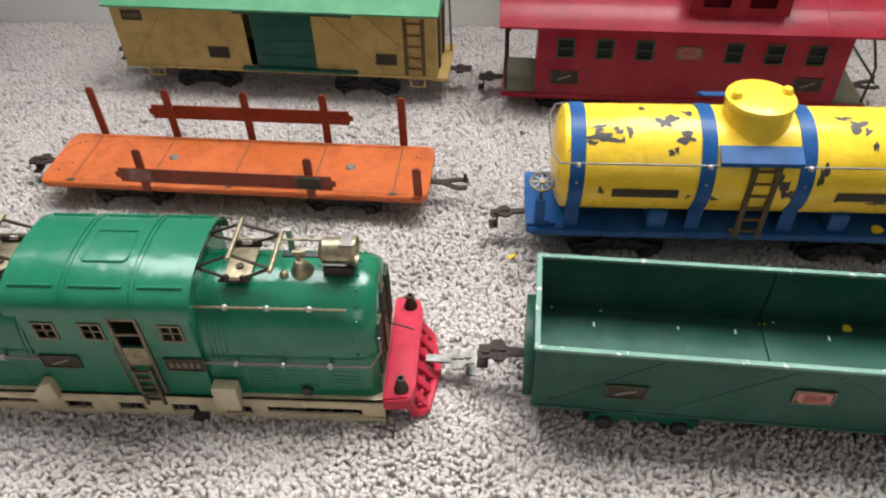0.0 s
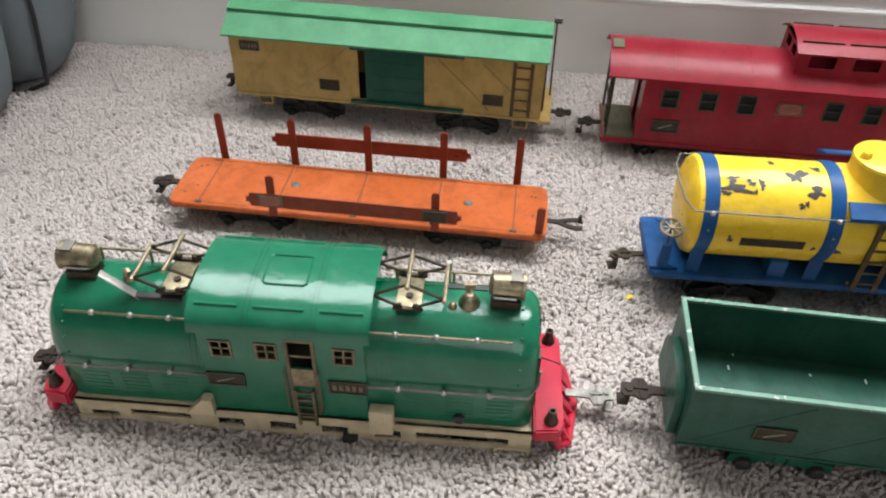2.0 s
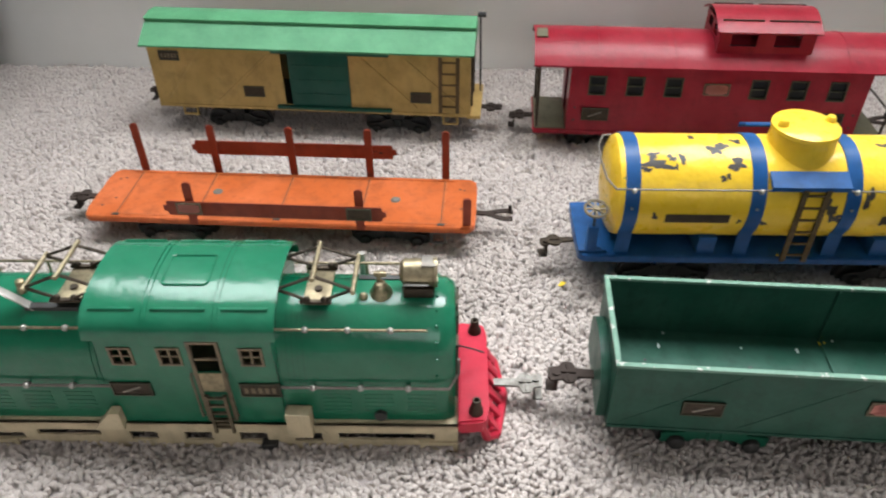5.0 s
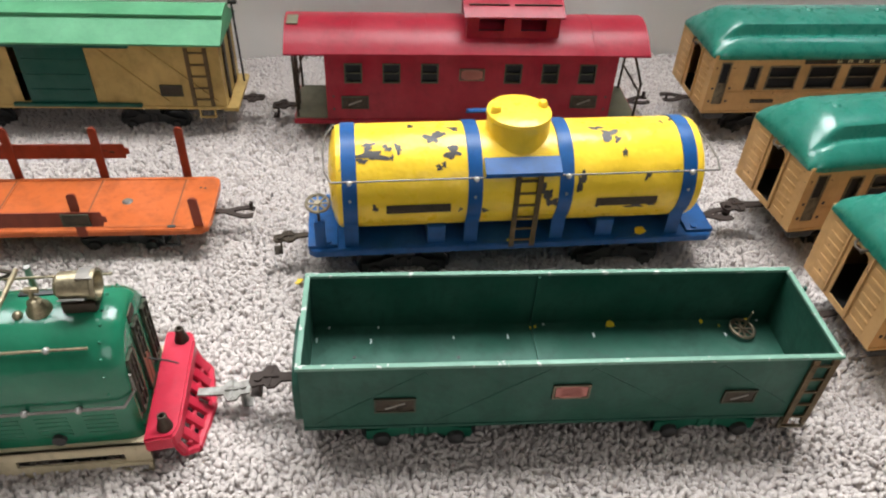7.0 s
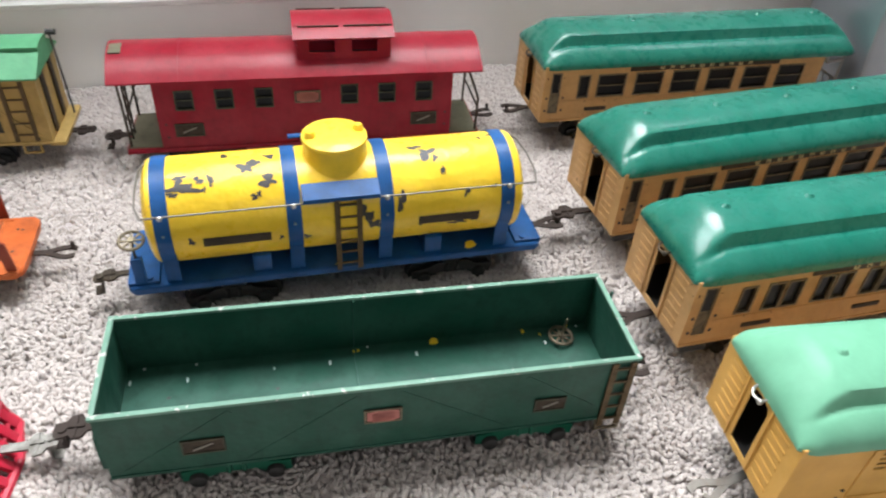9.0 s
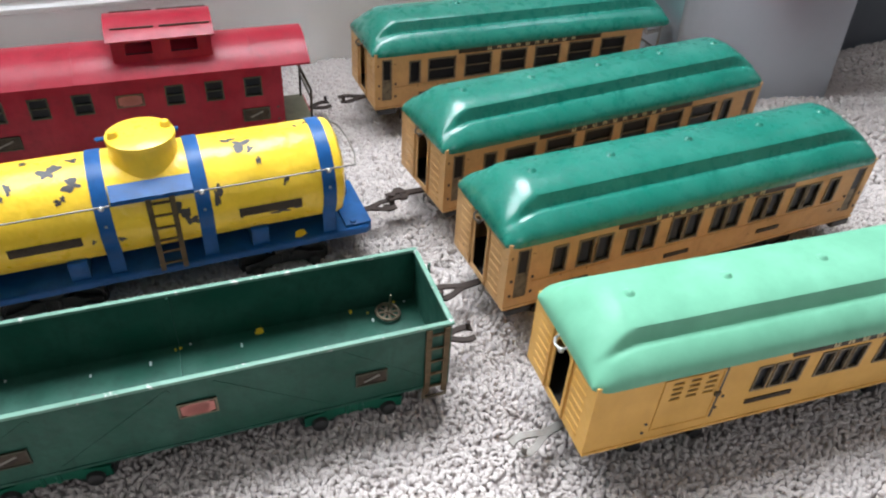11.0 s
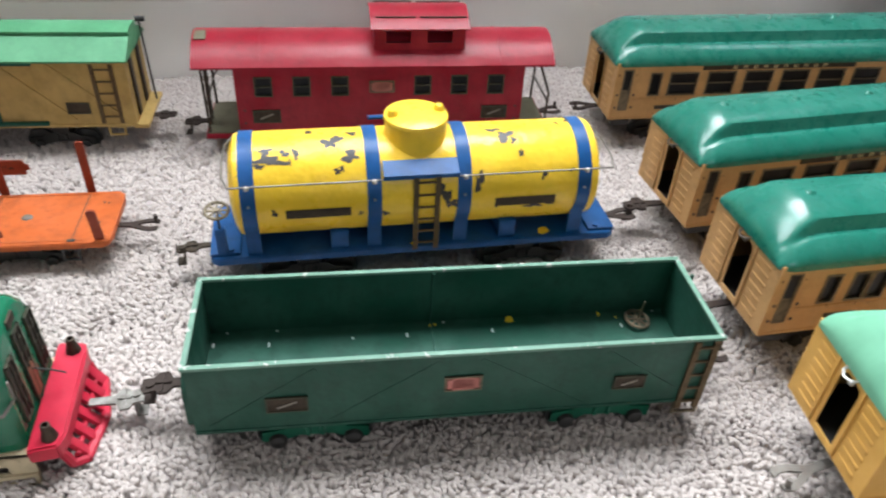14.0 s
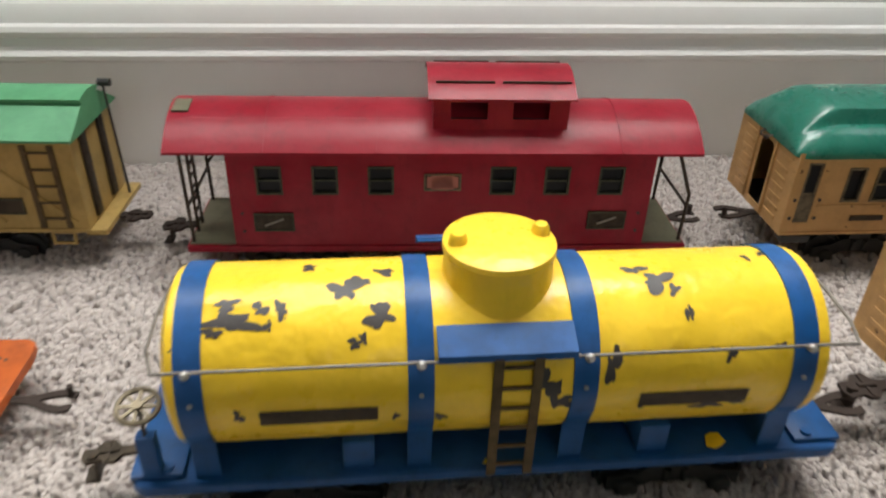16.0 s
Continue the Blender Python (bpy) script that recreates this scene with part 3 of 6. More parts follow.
    bm = bmesh.new()
    for s in (-1, 1):
        box(bm, 0.1755 + s * 0.006 - 0.001, 0.1755 + s * 0.006 + 0.001, yf - 0.004, yf - 0.0025, 0.012, 0.050, 0)
    for q in range(5):
        box(bm, 0.1695, 0.1815, yf - 0.0042, yf - 0.0024, 0.017 + q * 0.0075, 0.0185 + q * 0.0075, 0)
    for s in (-1, 1):
        box(bm, 0.1755 + s * 0.006 - 0.001, 0.1755 + s * 0.006 + 0.001, yf - 0.0026, yf - 0.0010, 0.046, 0.049, 0)
    part("ladder", bm, FRAME_BRASS, door)
    for xe in (0.1640, 0.1868):
        bm = bmesh.new()
        tube(bm, [(xe, yf - 0.001, 0.070), (xe, yf - 0.0035, 0.068), (xe, yf - 0.0035, 0.030), (xe, yf - 0.001, 0.028)], 0.0007, 6)
        part("grab_rail", bm, FRAME_BRASS, door)
    nameplate(car, 0.1215, 0.0535, yf, 0.0265, 0.0125)
    nameplate(car, 0.2055, 0.0535, yf, 0.0265, 0.0125, "lettered")
    # roof: arched sheet with pressed panels
    arc = []
    for i in range(25):
        a = math.pi * (i / 24)
        arc.append((yc - 0.0435 * math.copysign(abs(math.cos(a)) ** 0.8, math.cos(a)), 0.1015 + 0.0215 * math.sin(a) ** 0.85))
    roof = part("cab_roof", prism(bmesh.new(), arc + [(y, z - 0.0012) for y, z in arc[::-1]], 0.104, 0.2225), LOCO_GREEN, car)
    for xr in (0.1405, 0.1435, 0.184, 0.187):
        part("pressed_rib", ridge(bmesh.new(), arc, xr, 0.0009, 0.0008), LOCO_GREEN, roof)

    def on_arc(y):
        for p0, p1 in zip(arc, arc[1:]):
            if p0[0] <= y <= p1[0]:
                return p0[1] + (p1[1] - p0[1]) * (y - p0[0]) / max(1e-9, p1[0] - p0[0])
        return arc[0][1]

    for xa, xb in ((0.109, 0.137), (0.147, 0.180), (0.190, 0.218)):
        for y in (yc - 0.033, yc + 0.033):
            part("pressed_ridge", tube(bmesh.new(), [(xa, y, on_arc(y) + 0.0001), (xb, y, on_arc(y) + 0.0001)], 0.0012, 8), LOCO_GREEN, roof)
    bm = bmesh.new()
    ring = [(0.151, yc - 0.016), (0.176, yc - 0.016), (0.178, yc - 0.014), (0.178, yc + 0.010), (0.176, yc + 0.012), (0.151, yc + 0.012), (0.149, yc + 0.010), (0.149, yc - 0.014), (0.151, yc - 0.016)]
    tube(bm, [(px, py, on_arc(py) + 0.0003) for px, py in ring], 0.0008, 6)
    part("pressed_panel", bm, LOCO_GREEN, roof)
    # underframe skirt with cut-outs
    bm = bmesh.new()
    holes = [(0.044 + 0.0 * i, 0.088, 0.006, 0.012) for i in range(1)] + [(u, u + 0.019, 0.0015, 0.0105) for u in (0.108, 0.146, 0.184, 0.222)] + [(0.252, 0.318, 0.004, 0.011), (0.014, 0.034, 0.002, 0.008)]
    ys = yc - 0.0425
    pierced(bm, 0.004, 0.334, -0.0075, 0.0195, holes, 0.002, Matrix.Translation((0, ys, 0)))
    for v in bm.verts:
        if v.co.z < -0.006 and not 0.05 < v.co.x < 0.26:
            v.co.z += 0.0070
    box(bm, 0.004, 0.334, ys, yc + 0.0425, 0.0175, 0.0195)
    for u in (0.128, 0.166, 0.204):
        box(bm, u - 0.002, u + 0.020, ys + 0.0002, ys + 0.0018, -0.0105, -0.0055, 0.0003)
    frame_ring(bm, 0.308, 0.334, -0.0065, 0.0035, ys - 0.002, ys + 0.0005, 0.0028)
    frame_ring(bm, 0.004, 0.028, -0.0055, 0.0025, ys - 0.002, ys + 0.0005, 0.0028)
    pierced(bm, 0.004, 0.334, -0.006, 0.0175, [], 0.002, Matrix.Translation((0, yc + 0.0405, 0)))
    skirt = part("frame_skirt", bm, CREAM, car, "cream underframe with cut-out openings")
    part("tool_box", B(0.2195, 0.2365, ys - 0.0055, ys + 0.004, 0.012, 0.036, 0.0015), CREAM, skirt, "tan air tank box")
    bm = bmesh.new()
    v = [bm.verts.new(q) for q in ((0.088, ys - 0.004, 0.017), (0.1085, ys - 0.004, 0.017), (0.1085, ys - 0.004, 0.034), (0.102, ys - 0.004, 0.034), (0.088, ys + 0.003, 0.017), (0.1085, ys + 0.003, 0.017), (0.1085, ys + 0.003, 0.034), (0.102, ys + 0.003, 0.034))]
    for f in ((0, 1, 2, 3), (7, 6, 5, 4), (0, 4, 5, 1), (1, 5, 6, 2), (2, 6, 7, 3), (3, 7, 4, 0)):
        bm.faces.new([v[i] for i in f])
    part("step_box", bm, CREAM, skirt, "tan wedge-shaped step box")
    part("third_rail_shoe", B(0.199, 0.210, ys - 0.005, ys + 0.002, -0.010, 0.003, 0.001), BLACK, skirt)
    rod_bm = rod(bmesh.new(), (0.282, yc - hw - 0.003, 0.026), (0.282, yc - hw + 0.002, 0.026), 0.0042, 14)
    part("reverse_knob", rod_bm, BLACK, car)
    for u in (0.045, 0.10, 0.225, 0.29):
        for s in (-1, 1):
            w = shared("wheel", WHEEL, car, pose(u, yc + s * 0.034, GROUND + 0.0187, 0, 0, 180 if s > 0 else 0))
    part("motor_block", B(0.03, 0.31, yc - 0.02, yc + 0.02, -0.006, 0.0172, 0.002), BLACK, car)
    # bumper beams, sand posts and pilots at both ends
    for s, xe in ((1, 0.334), (-1, 0.004)):
        bm = bmesh.new()
        xo = xe + s * 0.021
        prof = [(-0.0475, 0), (-0.0455, s * 0.018), (-0.036, s * 0.021), (0.036, s * 0.021), (0.0455, s * 0.018), (0.0475, 0)]
        a = [bm.verts.new((xe + px, yc + py, 0.017)) for py, px in prof]
        b = [bm.verts.new((xe + px, yc + py, 0.0295)) for py, px in prof]
        bm.faces.new(a)
        bm.faces.new(b[::-1])
        for i in range(len(prof)):
            j = (i + 1) % len(prof)
            bm.faces.new((a[i], a[j], b[j], b[i]))
        bmesh.ops.bevel(bm, geom=bm.edges[:], offset=0.0014, segments=2, affect="EDGES")
        beam = part("bumper_beam", bm, RED_CAST, car, "red cast bumper beam")
        for sy in (-1, 1):
            bm = bmesh.new()
            lathe(bm, [(0, 0), (0.0052, 0), (0.0046, 0.003), (0.0032, 0.007), (0.0030, 0.0115), (0.0026, 0.0118), (0.0018, 0.0118), (0.0018, 0.006), (0, 0.006)], pose(xe + s * 0.012, yc + sy * 0.0375, 0.0294), 16)
            part("marker_post", bm, PLATE, beam, "dark hollow brass marker post")
        for q in range(6):
            y = -0.030 + q * 0.012
            lean = 0.009 * (1 - abs(y) / 0.05)
            p0, p1 = Vector((xo - s * 0.003, yc + y * 1.05, 0.0182)), Vector((xo + s * (lean + 0.003), yc + y, 0.0005))
            d = p1 - p0
            mm = Matrix.Translation((p0 + p1) / 2) @ d.to_track_quat("X", "Y").to_matrix().to_4x4()
            part("pilot_bar", box(bmesh.new(), -d.length / 2, d.length / 2, -0.0020, 0.0020, -0.0036, 0.0036, 0.0008, mm), RED_CAST, beam)
        low = [(xo + s * (0.009 * (1 - abs(y) / 0.05) + 0.003), yc + y, 0.0005) for y in (-0.034, -0.018, 0.0, 0.018, 0.034)]
        part("pilot_foot", tube(bmesh.new(), low, 0.0034, 8), RED_CAST, beam)
        for sy in (-1, 1):
            part("pilot_side", tube(bmesh.new(), [(xe + s * 0.016, yc + sy * 0.040, 0.018), (xo - s * 0.001, yc + sy * 0.039, 0.004), low[0 if sy < 0 else -1]], 0.0032, 8), RED_CAST, beam)
        part("pilot_rail", rod(bmesh.new(), (xo + s * 0.002, yc - 0.036, 0.008), (xo + s * 0.002, yc + 0.036, 0.008), 0.0020, 8), RED_CAST, beam)
    # nose windows and door, right end
    xe = L
    for y, z0, z1, w in ((yc - 0.0220, 0.034, 0.082, 0.0125), (yc + 0.0220, 0.034, 0.082, 0.0125), (yc, 0.030, 0.088, 0.0125)):
        bm = bmesh.new()
        for a, b, c, d in ((y - w / 2, y - w / 2 + 0.0016, z0, z1), (y + w / 2 - 0.0016, y + w / 2, z0, z1), (y - w / 2, y + w / 2, z1 - 0.0018, z1), (y - w / 2, y + w / 2, z0, z0 + 0.0018), (y - 0.0005, y + 0.0005, z0, z1)):
            box(bm, xe, xe + 0.0018, a, b, c, d)
        low_ = 0 if y != yc else 2
        for q in range(1 + low_, 4 + low_):
            zz = z0 + (z1 - z0) * q / (4 + low_)
            box(bm, xe, xe + 0.0014, y - w / 2, y + w / 2, zz - 0.0006, zz + 0.0006)
        wn_ = part("nose_window" if low_ == 0 else "nose_door", bm, OLIVE_BRASS, car, "barred tarnished brass end window" if low_ == 0 else "brass end door with barred window")
        zs = z0 + (z1 - z0) * (0.44 if low_ else 0.0)
        part("pane", B(xe, xe + 0.0007, y - w / 2 + 0.001, y + w / 2 - 0.001, zs + 0.001, z1 - 0.001), GLAZE, wn_)
        if low_:
            part("door_panel", B(xe, xe + 0.0016, y - w / 2 + 0.0016, y + w / 2 - 0.0016, z0 + 0.0016, zs), DOOR_RUST, wn_, "rust-brown lower panel")
    part("nose_plate", B(L - 0.001, L + 0.001, yc - 0.006, yc + 0.006, 0.0915, 0.0985, 0.0005), PLATE, car)
    bm = tube(bmesh.new(), [(L, yc + 0.002, 0.052), (L + 0.012, yc + 0.003, 0.047), (L + 0.02, yc + 0.001, 0.0455)], 0.0006, 6)
    part("loose_wire", bm, BLACK, car)
    # headlights
    for s, xh in ((1, 0.308), (-1, 0.020)):
        bm = bmesh.new()
        lathe(bm, [(0, -0.012), (0.006, -0.0115), (0.0085, -0.009), (0.009, 0.009), (0.0098, 0.010), (0.0098, 0.012), (0.0082, 0.012), (0.007, 0.006), (0, 0.004)], pose(xh, yc, 0.1205, 0, 90 * s, 0), 24)
        hl = part("headlight", bm, BRASS, car, "tarnished brass drum headlight")
        bm = bmesh.new()
        box(bm, xh - 0.010, xh + 0.010, yc - 0.008, yc + 0.008, 0.1035, 0.1125, 0.002)
        part("base", bm, PLATE, hl)
        for sy in (-1, 1):
            mm = pose(xh - s * 0.001, yc + sy * 0.0088, 0.117, sy * 38)
            part("number_board", box(bmesh.new(), -0.0075, 0.0075, -0.0042, 0.0042, -0.0006, 0.0006, 0.0003, mm), NICKEL, hl)
        v = bmesh.new()
        box(v, xh + s * 0.002, xh + s * 0.0115, yc - 0.0052, yc + 0.0052, 0.1288, 0.1297, 0.0003, Matrix.Identity(4))
        part("visor", v, STEEL, hl)
    # bell and whistle
    for xb in (0.284, 0.052):
        bm = bmesh.new()
        if xb > 0.2:
            lathe(bm, [(0, 0), (0.0075, 0.0), (0.0070, 0.002), (0.0050, 0.005), (0.0042, 0.009), (0.0022, 0.011), (0, 0.0115)], pose(xb, yc - 0.004, 0.1055, 12, 0, 0), 20)
            tube(bm, [(xb - 0.001, yc - 0.004, 0.115), (xb - 0.001, yc - 0.004, 0.1235)], 0.0015)
            box(bm, xb - 0.004, xb + 0.004, yc - 0.0052, yc - 0.0028, 0.120, 0.1235, 0.0006)
            bmesh.ops.create_uvsphere(bm, u_segments=10, v_segments=6, radius=0.003, matrix=Matrix.Translation((xb - 0.011, yc - 0.008, 0.106)))
        else:
            lathe(bm, [(0, 0), (0.004, 0.0), (0.0036, 0.003), (0.0022, 0.004), (0.0032, 0.006), (0.0028, 0.009), (0.0012, 0.010), (0, 0.0105)], pose(xb, yc - 0.004, 0.105), 16)
        part("bell" if xb > 0.2 else "whistle", bm, BRASS, car)
    # pantographs
    for xp in (0.086, 0.244):
        bm = box(bmesh.new(), xp - 0.0085, xp + 0.0085, yc - 0.017, yc + 0.017, 0.1068, 0.1085, 0.0006)
        pan = part("pantograph", bm, BRASS, car, "folded brass pantograph on a base plate")
        for sy in (-1, 1):
            y = yc + sy * 0.0165
            part("mount", B(xp - 0.010, xp + 0.010, y - 0.002, y + 0.001, 0.1085, 0.1105, 0.0005), PLATE, pan)
            for sx in (-1, 1):
                pts = [(xp + sx * 0.0055, y, 0.111), (xp + sx * 0.024, y - sy * 0.001, 0.1185), (xp, y - sy * 0.002, 0.1285)]
                arm = tube(bmesh.new(), pts, 0.0011, 6)
                bmesh.ops.create_uvsphere(arm, u_segments=8, v_segments=6, radius=0.0024, matrix=Matrix.Translation(pts[0]))
                part("arm", arm, PLATE, pan, "dark folding arm")
        for dx, z in ((-0.024, 0.1185), (0.024, 0.1185), (0.0, 0.1288)):
            part("cross_bar", rod(bmesh.new(), (xp + dx, yc - 0.0185, z), (xp + dx, yc + 0.0185, z), 0.0016, 10), BRASS, pan)
        part("screw", rod(bmesh.new(), (xp, yc - 0.004, 0.1085), (xp, yc - 0.004, 0.1098), 0.0026, 12), PLATE, pan)
    mm = pose(0.060, yc - 0.016, 0.1035, 0, 47, 8)
    part("lever", box(bmesh.new(), -0.027, 0.006, -0.0030, 0.0030, 0.0, 0.0012, 0.0004, mm), NICKEL, car, "bright raised switch lever")
    part("lever_slot", B(0.058, 0.092, yc - 0.0185, yc - 0.0135, 0.0995, 0.1042, 0.0003), BLACK, car)
    part("slide_plate", B(0.268, 0.296, yc + 0.009, yc + 0.013, 0.1040, 0.1062, 0.0003), BLACK, car)
    part("switch_pin", rod(bmesh.new(), (0.268, yc + 0.030, 0.086), (0.268, yc + 0.031, 0.110), 0.0022, 10), NICKEL, car)
    coupler(car, 0.370, yc, 0.015, 0, CAST_STEEL, 0, 0.025)
    coupler(car, -0.018, yc - 0.004, 0.018, 180, DARK_STEEL, 0, 0.026)


locomotive()


# ---------------------------------------------------------------- gondola
def gondola():
    car = thing("toy_gondola_car", "dark green tinplate gondola car with worn rim, empty and open", "toy train", stand(0.057, 0.2799, -2.507, 0.9853, 0.0047))
    L, W, z0, z1 = 0.3286, 0.080, 0.0115, 0.0685
    t = 0.0012
    for y in (0.0, W - t):
        sp = part("side_panel", B(0, L, y, y + t, z0, z1), GON_GREEN, car)
        if y == 0:
            for xa, xb, up in ((0.008, 0.075, 1), (0.082, 0.15, 1), (0.245, 0.175, 1), (0.318, 0.255, 1)):
                p0, p1 = Vector((xa, -0.0002, z0 + 0.004)), Vector((xb, -0.0002, z1 - 0.006))
                d = p1 - p0
                mm = Matrix.Translation((p0 + p1) / 2) @ Matrix.Rotation(-math.atan2(d.z, d.x), 4, "Y")
                part("embossed_brace", box(bmesh.new(), -d.length / 2, d.length / 2, -0.0001, 0.0008, -0.0016, 0.0016, 0.0, mm), GON_GREEN, sp)
            part("sill_strip", B(0.0, L, -0.0008, 0.0004, z0, z0 + 0.0025, 0.0003), GON_GREEN, sp)
    for x in (0.0, L - t):
        part("end_panel", B(x, x + t, t, W - t, z0, z1), GON_GREEN, car)
    part("car_floor", B(t, L - t, t, W - t, 0.020, 0.0215), GON_GREEN, car)
    bm = bmesh.new()
    for q in ((-0.0012, L + 0.0012, -0.0012, 0.0022), (-0.0012, L + 0.0012, W - 0.0022, W + 0.0012)):
        box(bm, *q, z1 - 0.0008, z1 + 0.0016, 0.0006)
    for q in ((-0.0012, 0.0022), (L - 0.0022, L + 0.0012)):
        box(bm, *q, 0.0022, W - 0.0022, z1 - 0.0008, z1 + 0.0016, 0.0006)
    part("rim", bm, GON_RIM, car, "folded top rim worn to pale metal")
    bm = box(bmesh.new(), 0.1535, 0.1555, W - 0.0035, W - t, 0.0215, z1 - 0.001)
    box(bm, 0.1535, 0.1555, t, W - t, 0.0215, 0.0235)
    part("cross_rib", bm, GON_GREEN, car)
    # rounded plate on the left end
    bm = bmesh.new()
    arc = [(0.008, z0)] + [(W / 2 - 0.032 * math.cos(math.pi * i / 14), 0.034 + 0.020 * math.sin(math.pi * i / 14)) for i in range(15)] + [(W - 0.008, z0)]
    prism(bm, arc, -0.006, -0.0002)
    part("end_plate", bm, GON_GREEN, car)
    nameplate(car, 0.0565, 0.0345, -0.0002, 0.0255, 0.0130)
    nameplate(car, 0.1645, 0.0435, -0.0002, 0.0235, 0.0125, "red")
    nameplate(car, 0.2735, 0.0345, -0.0002, 0.0215, 0.0120)
    ladder(car, 0.3185, 0.0125, 0.006, z1 - 0.001, -0.0010, 5, BROWN_BRASS)
    bm = frame_ring(bmesh.new(), 0.3095, 0.3275, 0.0, 0.0125, -0.001, 0.0006, 0.0018)
    part("step", bm, FRAME_BRASS, car)
    part("brake_bracket", tube(bmesh.new(), [(L, W * 0.78, 0.060), (L + 0.005, W * 0.78, 0.060), (L + 0.005, W * 0.78, 0.068)], 0.0012), GON_GREEN, car)
    for x, y in ((0.03, 0.05), (0.10, 0.048), (0.13, 0.02), (0.24, 0.03)):
        part("drain_hole", rod(bmesh.new(), (x, y, 0.0213), (x, y, 0.0219), 0.0012, 10), BLACK, car)
    for x, y, h in ((0.004, 0.066, 3), (0.041, 0.064, 3), (0.098, 0.066, 1.5), (0.136, 0.066, 3), (0.197, 0.066, 3), (0.292, 0.064, 2.5), (0.012, 0.0775, 1.2), (0.046, 0.0770, 1.2), (0.163, 0.0772, 1.0), (0.320, 0.0772, 1.0)):
        part("metal_tab", B(x - 0.0006, x + 0.0006, y - h / 1600, y + h / 1600, 0.0214, 0.0220), WHITE_PLASTIC, car, "bent pale metal tab")
    truck(car, 0.072, W / 2, 0.0116, TRUCK_GREEN, 0.035)
    truck(car, 0.262, W / 2, 0.0116, TRUCK_GREEN, 0.035)
    coupler(car, -0.010, W / 2 - 0.006, 0.0215, 180, DARK_STEEL, 0, 0.027)
    hook_coupler(car, L + 0.004, W / 2, 0.014, -4)


gondola()


def spoked_wheel(name, label, m, parent=None, post=False):
    bm = bmesh.new()
    R = 0.0085
    lathe(bm, [(R + 0.0012 * math.cos(2 * math.pi * q / 8), 0.0012 * math.sin(2 * math.pi * q / 8)) for q in range(9)], None, 28)
    rod(bm, (0, 0, -0.0012), (0, 0, 0.0016), 0.0022, 12)
    if parent is None:
        rod(bm, (0, 0, 0), (0.0, 0.0, 0.018), 0.0008, 6)
        wheel = solid(name, bm, FRAME_BRASS, m, label, "toy part")
    else:
        wheel = part(name, bm, FRAME_BRASS, parent, label, m)
    if parent is None or parent.parent.parent is None:
        hub = bmesh.new()
        for i in range(4):
            a = math.pi * i / 4
            box(hub, -R, R, -0.0007, 0.0007, -0.0005, 0.0005, 0, Matrix.Rotation(a, 4, "Z"))
        if parent is None:
            part("spokes", hub, FRAME_BRASS, wheel)
        else:
            part("spokes", hub, FRAME_BRASS, parent, "", m)
    return wheel


GON = stand(0.057, 0.2799, -2.507, 0.9853, 0.0047)
spoked_wheel("loose_brake_wheel", "loose spoked brass brake wheel with its stem lying in the gondola", GON @ pose(0.304, 0.066, 0.0252, 4, 6, 0))


def flake(m, size, seed, group="paint flakes"):
    rng = random.Random(seed)
    bm = bmesh.new()
    k = 9
    rad = [size * rng.uniform(0.45, 1.0) for _ in range(k)]
    a = [bm.verts.new((rad[i] * math.cos(2 * math.pi * i / k), 0.7 * rad[i] * math.sin(2 * math.pi * i / k), rng.uniform(0.0, 0.0008))) for i in range(k)]
    b = [bm.verts.new(v.co + Vector((0, 0, 0.0004))) for v in a]
    ca, cb = bm.verts.new((0, 0, 0.0002)), bm.verts.new((0, 0, 0.0009))
    for i in range(k):
        j = (i + 1) % k
        bm.faces.new((a[i], b[i], b[j], a[j]))
        bm.faces.new((a[i], a[j], ca))
        bm.faces.new((b[j], b[i], cb))
    solid("paint_flake", bm, FLAKE, m, "curled flake of yellow paint fallen off the tank", "paint flake", group)


for i, (x, y, s) in enumerate(((0.1545, 0.074, 0.0024), (0.211, 0.076, 0.0042), (0.278, 0.0765, 0.0018), (0.290, 0.072, 0.0012), (0.312, 0.078, 0.0013))):
    flake(GON @ pose(x, y, 0.0217, 0, 0, 40 * i), s * 1.35, i)


# ---------------------------------------------------------------- tank car
TANK = stand(0.0548, 0.4352, 0.463, 0.996, 0.0005)


